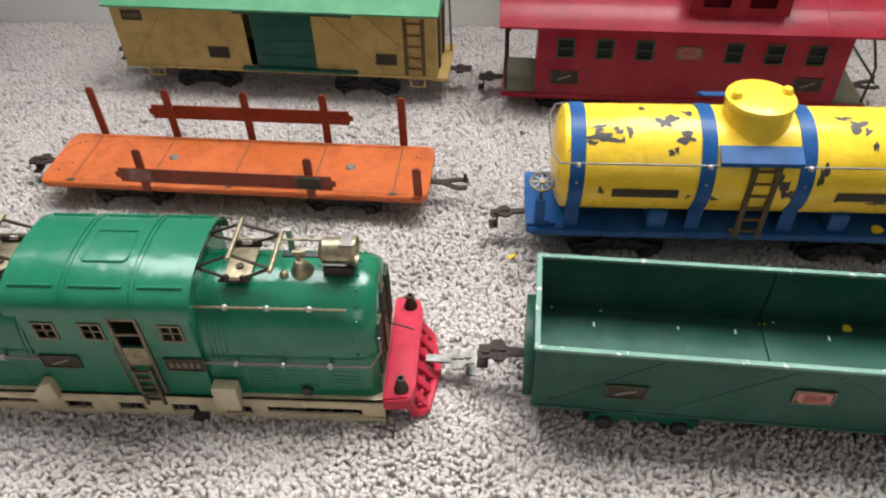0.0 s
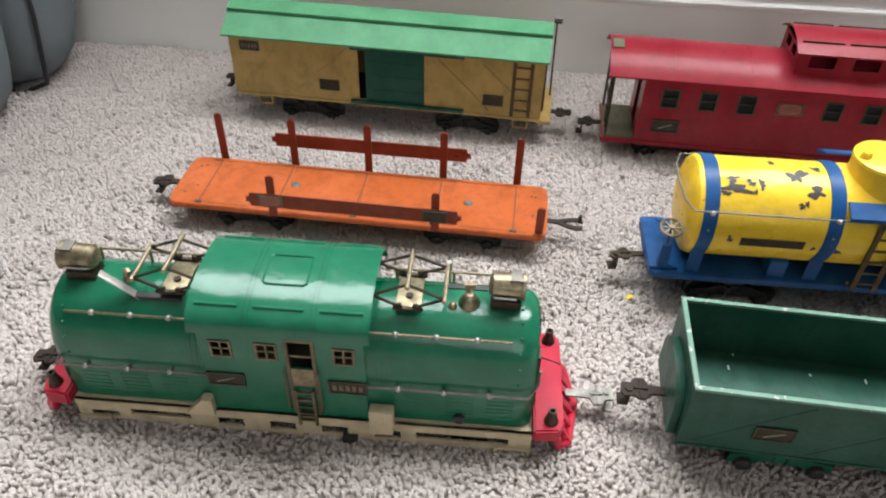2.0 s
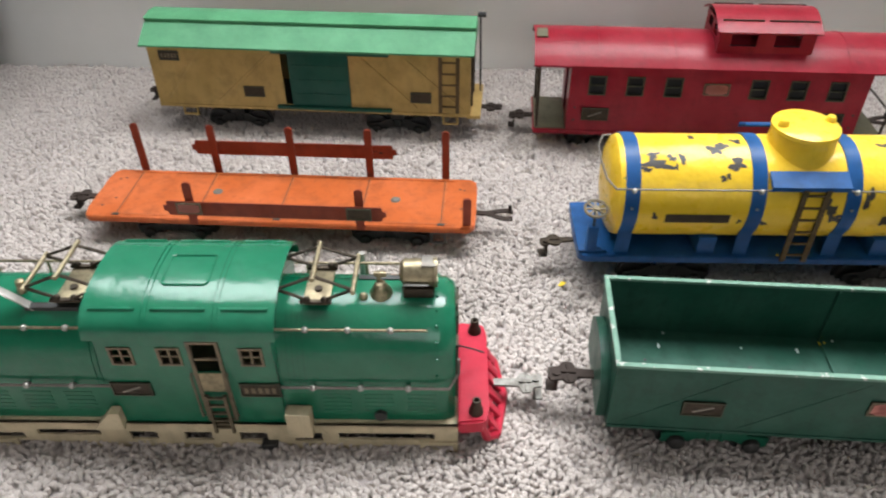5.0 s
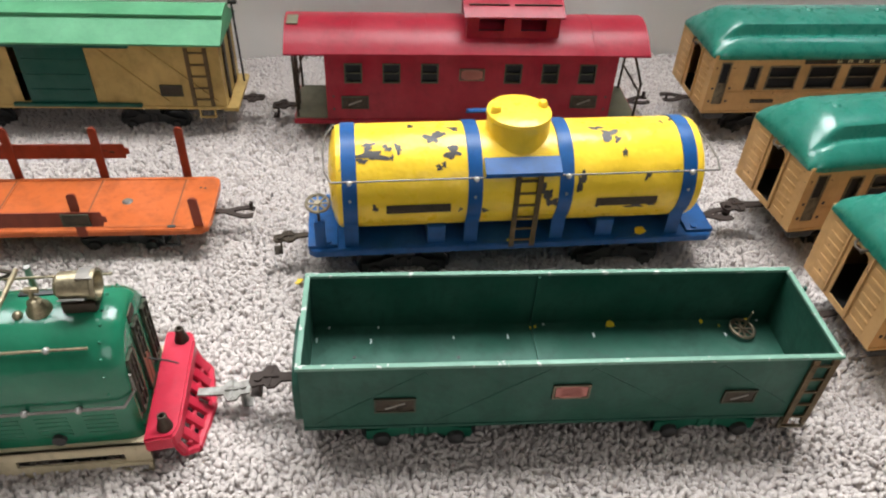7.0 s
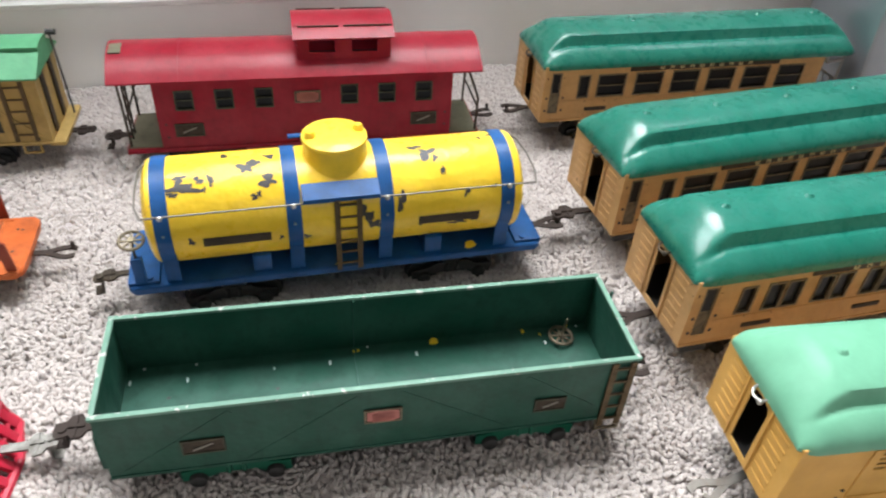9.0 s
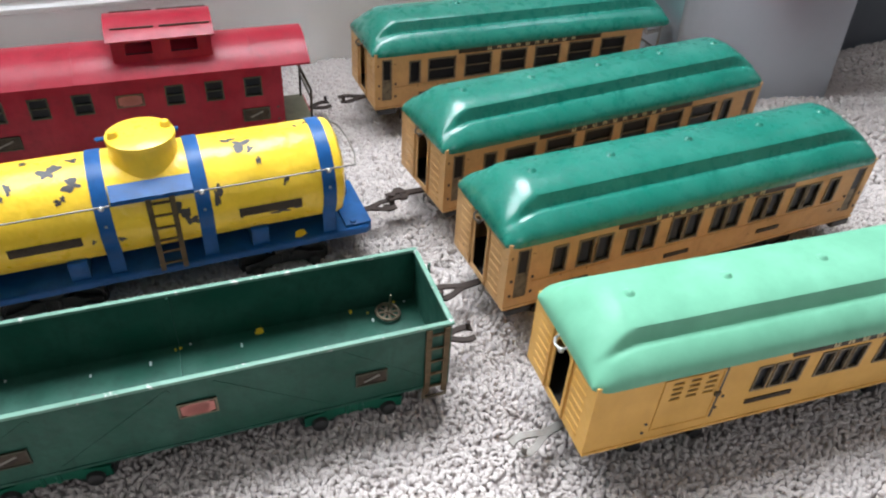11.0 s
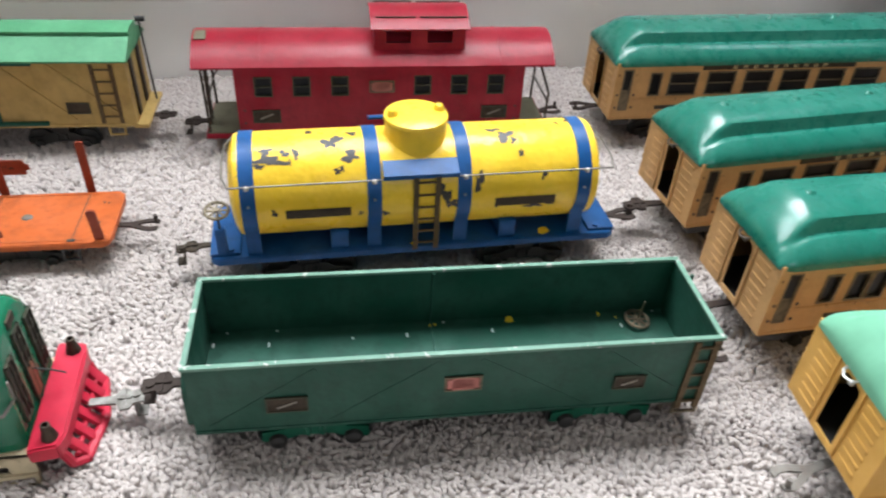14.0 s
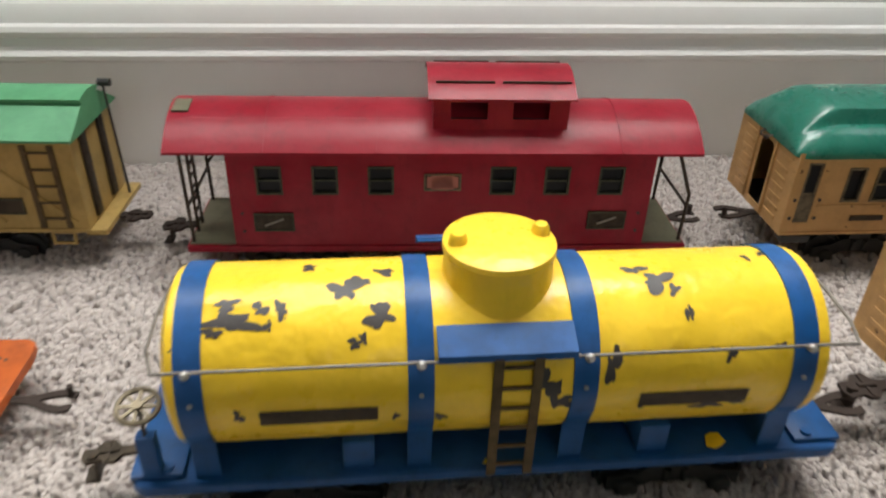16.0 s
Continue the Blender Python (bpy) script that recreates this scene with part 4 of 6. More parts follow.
def tank_car():
    car = thing("toy_tank_car", "yellow tank car with flaking enamel, blue bands and a blue deck", "toy train", TANK)
    L, W, top = 0.329, 0.074, 0.027
    yc, zc, r = 0.0369, 0.0713, 0.0397
    x0, x1 = 0.0255, 0.3035
    bm = bmesh.new()
    outline = [(0.006, 0), (L - 0.006, 0), (L - 0.001, 0.004), (L, W / 2), (L - 0.001, W - 0.004), (L - 0.006, W), (0.006, W), (0.001, W - 0.004), (0, W / 2), (0.001, 0.004)]
    a = [bm.verts.new((x, y, top - 0.0065)) for x, y in outline]
    b = [bm.verts.new((x, y, top)) for x, y in outline]
    bm.faces.new(a[::-1])
    bm.faces.new(b)
    for i in range(len(outline)):
        j = (i + 1) % len(outline)
        bm.faces.new((a[i], a[j], b[j], b[i]))
    bmesh.ops.bevel(bm, geom=bm.edges[:], offset=0.0008, segments=2, affect="EDGES")
    deck = part("deck", bm, BLUE, car, "blue enamelled deck")
    for u in (0.012, L - 0.012):
        part("deck_hump", B(u - 0.0115, u + 0.0115, 0.004, W - 0.004, top - 0.0005, top + 0.0028, 0.0012), BLUE, deck)
    # shell with dished ends
    bm = bmesh.new()
    pr = [(0, x0 - 0.007), (0.012, x0 - 0.0066), (0.024, x0 - 0.0052), (0.033, x0 - 0.003), (0.0385, x0), (r, x0 + 0.003), (r, (x0 + x1) / 2), (r, x1 - 0.003), (0.0385, x1), (0.033, x1 + 0.003), (0.024, x1 + 0.0052), (0.012, x1 + 0.0066), (0, x1 + 0.007)]
    lathe(bm, pr, Matrix.Translation((0, yc, zc)) @ Matrix.Rotation(radians(90), 4, "Y"), 72)
    shell_ = part("tank_shell", bm, YELLOW, car, "yellow cylindrical tank with chipped enamel")
    # flaked patches down to dull metal: along, angle, half length, half height
    spots = ((0.052, 55, 8.5, 3.4), (0.044, 49, 3, 1.8), (0.049, 66, 4.5, 2.2), (0.0628, 62.7, 2.6, 2.4), (0.071, 62, 2.6, 3.2), (0.066, 52, 1.3, 2.0), (0.097, 75, 5, 5), (0.103, 81, 4, 2),
             (0.1105, 56, 5.2, 4.2), (0.1005, 40, 2.6, 1.6), (0.104, 43, 1.6, 1.6), (0.1134, 89, 4, 2), (0.0813, 97, 3, 2), (0.0525, -3.8, 1.6, 3.0), (0.1164, -10, 1.5, 1.5), (0.135, -13, 2.0, 2.2),
             (0.179, 11, 3.4, 5.2), (0.183, 2, 3.0, 4.4), (0.188, -5, 4.6, 2.6), (0.2072, 20, 2.6, 6.5), (0.2307, 73, 6.5, 3.6), (0.222, 83, 4, 2), (0.237, 66, 2.5, 2.0), (0.2413, 50, 1.4, 3.2))

    def patch(al, ang, hl, hh, seed, lift, k=34):
        bm = bmesh.new()
        rng = random.Random(seed)
        ring = []
        waves = [rng.uniform(0.15, 0.42), rng.uniform(0.12, 0.34)] + [rng.uniform(0, 6.28) for _ in range(3)]
        for i in range(k):
            q = 2 * math.pi * i / k
            f = 1 + waves[0] * math.sin(2 * q + waves[2]) + waves[1] * math.sin(3 * q + waves[3]) + 0.22 * math.sin(5 * q + waves[4]) + rng.uniform(-0.13, 0.13)
            ring.append((al + hl * f * math.cos(q), ang + hh * f * math.sin(q)))
        rr = r + lift

        def place(u, d):
            th = radians(d)
            return (u, yc - rr * math.cos(th), zc + rr * math.sin(th))
        c = bm.verts.new(place(al, ang))
        vs = [bm.verts.new(place(*q)) for q in ring]
        mid = [bm.verts.new(place(al + (u - al) * 0.5, ang + (d - ang) * 0.5)) for u, d in ring]
        for i in range(k):
            j = (i + 1) % k
            bm.faces.new((mid[i], mid[j], c))
            bm.faces.new((vs[i], vs[j], mid[j], mid[i]))
        part("bare_patch", bm, BARE, shell_)

    for i, (al, ang, hl, hh) in enumerate(spots):
        patch(al, ang, hl * 0.00108, hh * 1.65, i + 3, 0.00025)
    for i, (al, ang, hl, hh) in enumerate(((0.2587, 24, 2.4, 3.0), (0.2802, 28, 3, 1.4), (0.251, 28, 2.2, 0.8), (0.252, -14.6, 7, 2.6), (0.2227, -10, 2, 3), (0.285, 97, 2.5, 2), (0.276, 92, 2, 2), (0.265, -13, 3, 2))):
        patch(al, ang, hl * 0.00085, hh * 1.35, i + 40, 0.00025)
    # dark name strips, curved with the shell
    for ua, ub in ((0.0608, 0.109), (0.2205, 0.2692)):
        bm = bmesh.new()
        rows = []
        for d in (-12.5, -9.5, -6.5, -3.5, -0.5):
            th = radians(d)
            rows.append([bm.verts.new((u, yc - (r + 0.0004) * math.cos(th), zc + (r + 0.0004) * math.sin(th))) for u in (ua, ub)])
        for p, q in zip(rows, rows[1:]):
            bm.faces.new((p[0], p[1], q[1], q[0]))
        part("name_strip", bm, PLATE, shell_, "dark worn lettering strip")
    # bands down to the deck
    for ba in (0.0290, 0.1215, 0.1905, 0.2865):
        bw = 0.0108
        prof = []
        for i in range(41):
            th = math.pi * (-0.19 + 1.38 * i / 40)
            prof.append((yc - (r + 0.0009) * math.cos(th), zc + (r + 0.0009) * math.sin(th)))
        prof = [(prof[0][0] + 0.0005, top)] + prof + [(prof[-1][0] - 0.0005, top)]
        inner = [(yc + (y - yc) * 0.975, z if i in (0, len(prof) - 1) else zc + (z - zc) * 0.975) for i, (y, z) in enumerate(prof)]
        band = part("band", prism(bmesh.new(), prof + inner[::-1], ba, ba + bw), BLUE, car, "blue tank band")
        bm = bmesh.new()
        th = radians(27)
        p = Vector((ba + bw / 2, yc - (r + 0.001) * math.cos(th), zc + (r + 0.001) * math.sin(th)))
        o = Vector((0, -math.cos(th), math.sin(th)))
        rod(bm, p, p + o * 0.006, 0.0011, 8)
        bmesh.ops.create_uvsphere(bm, u_segments=10, v_segments=6, radius=0.0021, matrix=Matrix.Translation(p + o * 0.0035))
        part("rail_post", bm, NICKEL, band)
        th = radians(7)
        part("rivet", rod(bmesh.new(), (ba + bw / 2, yc - (r + 0.0005) * math.cos(th), zc + r * math.sin(th)), (ba + bw / 2, yc - (r + 0.0016) * math.cos(th), zc + r * math.sin(th) + 0.0001), 0.0011, 8), NICKEL, band)
    # handrail round the whole tank
    th = radians(27)
    ry, rz = (r + 0.0055) * math.cos(th), zc + (r + 0.0055) * math.sin(th)
    pts = [(x0 - 0.004, yc - ry + 0.002, rz), (x1 + 0.010, yc - ry + 0.002, rz), (x1 + 0.0140, yc - ry * 0.6, rz + 0.001), (x1 + 0.015, yc, rz + 0.002), (x1 + 0.014, yc + ry * 0.6, rz + 0.001), (x1 + 0.007, yc + ry, rz), (x0 - 0.003, yc + ry, rz), (x0 - 0.009, yc + ry * 0.6, rz), (x0 - 0.0100, yc, rz), (x0 - 0.009, yc - ry * 0.6, rz), (x0 - 0.004, yc - ry + 0.002, rz)]
    part("handrail", tube(bmesh.new(), pts, 0.00075, 8), STEEL, car, "thin wire handrail")
    # dome
    xd = 0.1625
    bm = bmesh.new()
    lathe(bm, [(0.0262, 0.096), (0.0255, 0.102), (0.0243, 0.108), (0.0238, 0.113), (0.0236, 0.1205), (0.0246, 0.1225), (0.0243, 0.1250), (0.0205, 0.1266), (0.011, 0.1275), (0, 0.1278)], Matrix.Translation((xd, yc, 0)), 48)
    dome = part("dome", bm, YELLOW, car, "yellow expansion dome")
    for s in (-1, 1):
        bm = lathe(bmesh.new(), [(0, 0.125), (0.0042, 0.1258), (0.0037, 0.1295), (0.0027, 0.131), (0, 0.1314)], Matrix.Translation((xd + s * 0.0182, yc + 0.003 * s, 0)), 16)
        part("valve_cap", bm, YELLOW, dome)
    # walkway plates on both sides
    for s in (-1, 1):
        bm = bmesh.new()
        prof = [(yc + s * 0.0405, 0.0925), (yc + s * 0.0405, 0.0960), (yc + s * 0.0275, 0.1020), (yc + s * 0.0262, 0.1010), (yc + s * 0.0390, 0.0948), (yc + s * 0.0390, 0.0925)]
        if s > 0:
            prof = [(y, z + 0.0085) for y, z in prof]
        prism(bm, prof, 0.1335 - 0.004 * (s > 0), 0.1905)
        part("walkway", bm, BLUE, car, "blue walkway plate beside the dome")
    ladder(car, 0.1665, 0.0165, top, 0.0935, -0.0030, 6, BROWN_BRASS)
    for u in (0.10, 0.235):
        part("saddle", B(u - 0.007, u + 0.007, 0.004, W - 0.004, top, zc - r + 0.012, 0.001), BLUE, car)
    # brake wheel on its post
    bm = box(bmesh.new(), 0.0065, 0.0145, 0.004, 0.010, top + 0.002, 0.052, 0.0008)
    post = part("brake_post", bm, BLUE, car)
    part("stem", rod(bmesh.new(), (0.0105, 0.007, 0.051), (0.0105, 0.007, 0.068), 0.001, 8), BLACK, post)
    spoked_wheel("brake_wheel", "spoked brass brake wheel", pose(0.0105, 0.007, 0.068, 12, 0, 0), post)
    part("rear_post", B(L - 0.016, L - 0.009, 0.050, 0.056, top, 0.050, 0.0008), BLUE, car)
    for x in (0.016, L - 0.016):
        for y in (0.008, W - 0.008):
            part("deck_bolt", rod(bmesh.new(), (x, y, top + 0.002), (x, y, top + 0.0042), 0.0028, 12), BLUE, deck)
    truck(car, 0.075, W / 2, 0.0206)
    truck(car, L - 0.075, W / 2, 0.0206)
    coupler(car, -0.004, W / 2 - 0.008, 0.020, 186, PLATE, 0, 0.024, True, 1.0)
    hook_coupler(car, L + 0.002, W / 2, 0.018, 0)


tank_car()
flake(TANK @ pose(0.268, 0.0085, 0.0272, 0, 0, 20), 0.0080, 21)
flake(TANK @ pose(0.157, 0.003, 0.0272, 0, 0, 70), 0.0022, 22)
flake(pose(0.0453, 0.4375, -0.0055, 0, 0, 30), 0.0048, 23)
flake(TANK @ pose(0.165, -0.014, -0.0015, 0, 0, 10), 0.0042, 24)


# ---------------------------------------------------------------- flat car with stakes
def flat_car():
    car = thing("toy_flat_car", "orange tinplate flat car with brown-red stakes and side boards", "toy train", stand(-0.3664, 0.4874, -1.71, 0.945, 0.0023))
    L, W, top = 0.3607, 0.0794, 0.0195
    bm = bmesh.new()
    outline = [(0.006, 0), (L - 0.006, 0), (L - 0.001, 0.005), (L, 0.014), (L, W - 0.014), (L - 0.001, W - 0.005), (L - 0.006, W), (0.006, W), (0.001, W - 0.005), (0, W - 0.014), (0, 0.014), (0.001, 0.005)]
    a = [bm.verts.new((x, y, top - 0.006)) for x, y in outline]
    b = [bm.verts.new((x, y, top)) for x, y in outline]
    bm.faces.new(a[::-1])
    bm.faces.new(b)
    for i in range(len(outline)):
        j = (i + 1) % len(outline)
        bm.faces.new((a[i], a[j], b[j], b[i]))
    bmesh.ops.bevel(bm, geom=bm.edges[:], offset=0.0009, segments=2, affect="EDGES")
    deck = part("deck", bm, ORANGE, car, "orange deck with pressed cross ridges")
    at = (0.030, 0.104, 0.180, 0.2555, 0.3295)
    for u in at:
        for d in (0.0014,):
            part("pressed_ridge", B(u + d - 0.0006, u + d + 0.0006, 0.006, W - 0.003, top - 0.0004, top + 0.0005, 0.0002), ORANGE, deck)
    part("pressed_ridge", B(0.022, L - 0.022, 0.0042, 0.0054, top - 0.0004, top + 0.0005), ORANGE, deck)
    part("pressed_ridge", B(0.022, L - 0.022, W - 0.0052, W - 0.004, top - 0.0004, top + 0.0005), ORANGE, deck)
    for u in at:
        for d in (-0.0007,):
            part("grimy_groove", B(u + d, u + d + 0.0013, 0.007, W - 0.004, top - 0.0003, top + 0.00018), GRIME, deck)
    part("grimy_groove", B(0.024, L - 0.024, 0.0056, 0.0064, top - 0.0003, top + 0.00018), GRIME, deck)
    for u in at:
        part("stake_pocket", B(u - 0.0034, u + 0.0034, 0.003, 0.0062, top - 0.0002, top + 0.0009, 0.0003), BLACK, deck)
    for x, y in ((0.2847, 0.0415), (0.1135, 0.0455)):
        part("rivet_head", lathe(bmesh.new(), [(0, 0.0016), (0.0035, 0.0012), (0.0048, 0), (0.0048, -0.0005)], Matrix.Translation((x, y, top)), 20), STEEL, deck, "round grey rivet head")
    bm = bmesh.new()
    for x, y in ((0.012, 0.062), (0.020, 0.030), (0.017, 0.064), (0.012, 0.018), (L - 0.012, 0.060), (L - 0.016, 0.061), (L - 0.014, 0.03)):
        rod(bm, (x, y, top - 0.0003), (x, y, top + 0.0003), 0.0012, 8)
    part("nail_holes", bm, BLACK, deck)

    def stake(u, y, h, lean=0.0, w=0.0072):
        bm = bmesh.new()
        prof = [(-w / 2, 0), (w / 2, 0), (w / 2, h - 0.002), (w / 4, h), (-w / 4, h), (-w / 2, h - 0.002)]
        p = [bm.verts.new((px, -0.001, pz)) for px, pz in prof]
        q = [bm.verts.new((px, 0.001, pz)) for px, pz in prof]
        bm.faces.new(p[::-1])
        bm.faces.new(q)
        for i in range(len(prof)):
            j = (i + 1) % len(prof)
            bm.faces.new((p[i], p[j], q[j], q[i]))
        return part("stake", bm, RUST_RED, car, "", pose(u, y, top - 0.004, lean, 0, 0))

    for u in at:
        stake(u, W + 0.0012, 0.0555)
    for u, h, lean in ((0.1055, 0.044, -3), (0.2580, 0.042, -3)):
        stake(u, -0.0012, h, lean, 0.0074)
    stake(0.3530, 0.004, 0.038, 8, 0.0075)
    part("stake_foot", B(0.3475, 0.3575, 0.000, 0.010, top - 0.0002, top + 0.0018, 0.0006), ORANGE, car)

    def board(y, z, name_plates):
        bm = bmesh.new()
        xa, xb, h = 0.082, 0.282, 0.0074
        prof = [(xa + 0.004, -h), (xb - 0.004, -h), (xb - 0.003, -0.003), (xb, -0.0028), (xb, 0.0028), (xb - 0.003, 0.003), (xb - 0.004, h), (xa + 0.004, h), (xa + 0.003, 0.003), (xa, 0.0028), (xa, -0.0028), (xa + 0.003, -0.003)]
        p = [bm.verts.new((px, y - 0.0006, z + pz)) for px, pz in prof]
        q = [bm.verts.new((px, y + 0.0006, z + pz)) for px, pz in prof]
        bm.faces.new(p[::-1])
        bm.faces.new(q)
        for i in range(len(prof)):
            j = (i + 1) % len(prof)
            bm.faces.new((p[i], p[j], q[j], q[i]))
        bd = part("side_board", bm, RUST_RED, car, "brown-red side board")
        return bd

    board(W + 0.0034, 0.0455, False)
    board(-0.0030, 0.0345, True)
    nameplate(car, 0.1055, 0.0352, -0.0036, 0.0225, 0.0115, "red")
    nameplate(car, 0.2580, 0.0345, -0.0036, 0.0225, 0.0125, "plain")
    truck(car, 0.078, W / 2, 0.0136, drop=0.0024)
    truck(car, L - 0.078, W / 2, 0.0136, drop=0.0024)
    part("step", frame_ring(bmesh.new(), L - 0.040, L - 0.026, 0.001, 0.0136, 0.001, 0.003, 0.0016), BLACK, car)
    coupler(car, -0.004, W / 2, 0.013, 178, DARK_STEEL, 0, 0.026)
    hook_coupler(car, L + 0.004, W / 2 - 0.006, 0.013, -4)


flat_car()


# ---------------------------------------------------------------- boxcar
def boxcar():
    car = thing("toy_boxcar", "tan tinplate boxcar with pale green roof and sliding door ajar", "toy train", stand(-0.3633, 0.6835, -3.19, 0.9226, 0.0139))
    L, W, z0, z1 = 0.3600, 0.078, 0.0075, 0.0835
    yf = 0.005
    bm = bmesh.new()
    pierced(bm, 0, L, z0, z1, [(0.1500, 0.2240, 0.0155, 0.0790)], 0.001, Matrix.Translation((0, yf, 0)))
    side = part("side_panel", bm, BOX_TAN, car)
    for xa, xb, flip in ((0.010, 0.060, 0), (0.072, 0.142, 0), (0.300, 0.234, 0), (0.352, 0.282, 0)):
        p0, p1 = Vector((xa, yf - 0.0003, z0 + 0.008)), Vector((xb, yf - 0.0003, z1 - 0.004))
        d = p1 - p0
        mm = Matrix.Translation((p0 + p1) / 2) @ Matrix.Rotation(-math.atan2(d.z, d.x), 4, "Y")
        part("embossed_brace", box(bmesh.new(), -d.length / 2, d.length / 2, -0.0011, 0.0006, -0.0018, 0.0018, 0.0006, mm), BOX_TAN, side)
    part("sill_strip", B(0, L, yf - 0.0012, yf + 0.0004, z0, z0 + 0.0035, 0.0004), BOX_TAN, side)
    part("rear_panel", B(0, L, yf + W - 0.001, yf + W, z0, z1), BOX_TAN, car)
    yc = yf + W / 2
    # ends with peaked top and a vertical channel
    for x in (0.0, L - 0.001):
        bm = prism(bmesh.new(), [(yf + 0.001, z0), (yf + W - 0.001, z0), (yf + W - 0.001, z1), (yc + 0.012, z1 + 0.017), (yc - 0.012, z1 + 0.017), (yf + 0.001, z1)], x, x + 0.001)
        part("end_panel", bm, BOX_TAN, car)
    bm = bmesh.new()
    for y in (yf + 0.014, yf + 0.048):
        part("end_channel", B(L, L + 0.0022, y, y + 0.010, z0 + 0.006, z1 + 0.002, 0.0006), PLATE, car)
    bm.free()
    part("end_sill", B(L - 0.004, L + 0.012, yf - 0.001, yf + W + 0.001, z0 - 0.002, z0 + 0.0025, 0.0008), BOX_TAN, car)
    bm = tube(bmesh.new(), [(L + 0.009, yc + 0.022, z0 + 0.002), (L + 0.007, yc + 0.020, z1 + 0.020)], 0.0011)
    rod(bm, (L + 0.004, yc + 0.020, z1 + 0.020), (L + 0.013, yc + 0.020, z1 + 0.020), 0.0030, 10)
    part("brake_staff", bm, BLACK, car)
    part("car_floor", B(0.001, L - 0.001, yf + 0.001, yf + W - 0.001, z0, z0 + 0.001), BLACK, car)
    # two-tier roof
    e = 0.0055
    prof = [(yf - e, z1 - 0.002), (yf - e, z1), (yc - 0.0148, z1 + 0.0165), (yc - 0.0170, z1 + 0.0172), (yc - 0.0170, z1 + 0.0196), (yc - 0.012, z1 + 0.0208), (yc, z1 + 0.0224), (yc + 0.012, z1 + 0.0208), (yc + 0.0170, z1 + 0.0196), (yc + 0.0170, z1 + 0.0172), (yc + 0.0148, z1 + 0.0165), (yf + W + e, z1), (yf + W + e, z1 - 0.002)]
    roof = part("roof", prism(bmesh.new(), prof, -0.006, L + 0.004), BOX_ROOF, car, "pale green peaked roof")
    # door with rails
    bm = bmesh.new()
    box(bm, 0.1585, 0.2260, yf - 0.0022, yf - 0.0008, 0.0145, 0.0795, 0.0004)
    for z in (0.030, 0.047, 0.064):
        box(bm, 0.162, 0.2225, yf - 0.0027, yf - 0.0018, z - 0.0010, z + 0.0010, 0.0004)
    part("sliding_door", bm, BOX_DOOR, car, "green sliding door standing partly open")
    for za, zb, xa, xb in ((0.0780, 0.0825, 0.1415, 0.2715), (0.0110, 0.0150, 0.1400, 0.2720)):
        part("door_rail", B(xa, xb, yf - 0.0050, yf - 0.0001, za, zb, 0.0012), BOX_DOOR, car)
    nameplate(car, 0.0240, 0.0705, yf, 0.0230, 0.0115, "lettered")
    nameplate(car, 0.1150, 0.0300, yf, 0.0235, 0.0130, "plain")
    nameplate(car, 0.3050, 0.0295, yf, 0.0235, 0.0130, "plain")
    ladder(car, 0.3365, 0.0190, 0.012, 0.078, yf - 0.0008, 5, BROWN_BRASS)
    for x in (0.034, 0.338):
        part("step", frame_ring(bmesh.new(), x - 0.009, x + 0.009, -0.004, z0, yf + 0.001, yf + 0.003, 0.0020), BOX_TAN, car)
    truck(car, 0.085, yc, 0.0076, BLACK, drop=0.0150)
    truck(car, L - 0.085, yc, 0.0076, BLACK, drop=0.0150)
    coupler(car, -0.004, yc, 0.008, 180, DARK_STEEL, 0, 0.024)
    coupler(car, L + 0.010, yc - 0.01, 0.006, -4, DARK_STEEL, 0, 0.026, False)


boxcar()


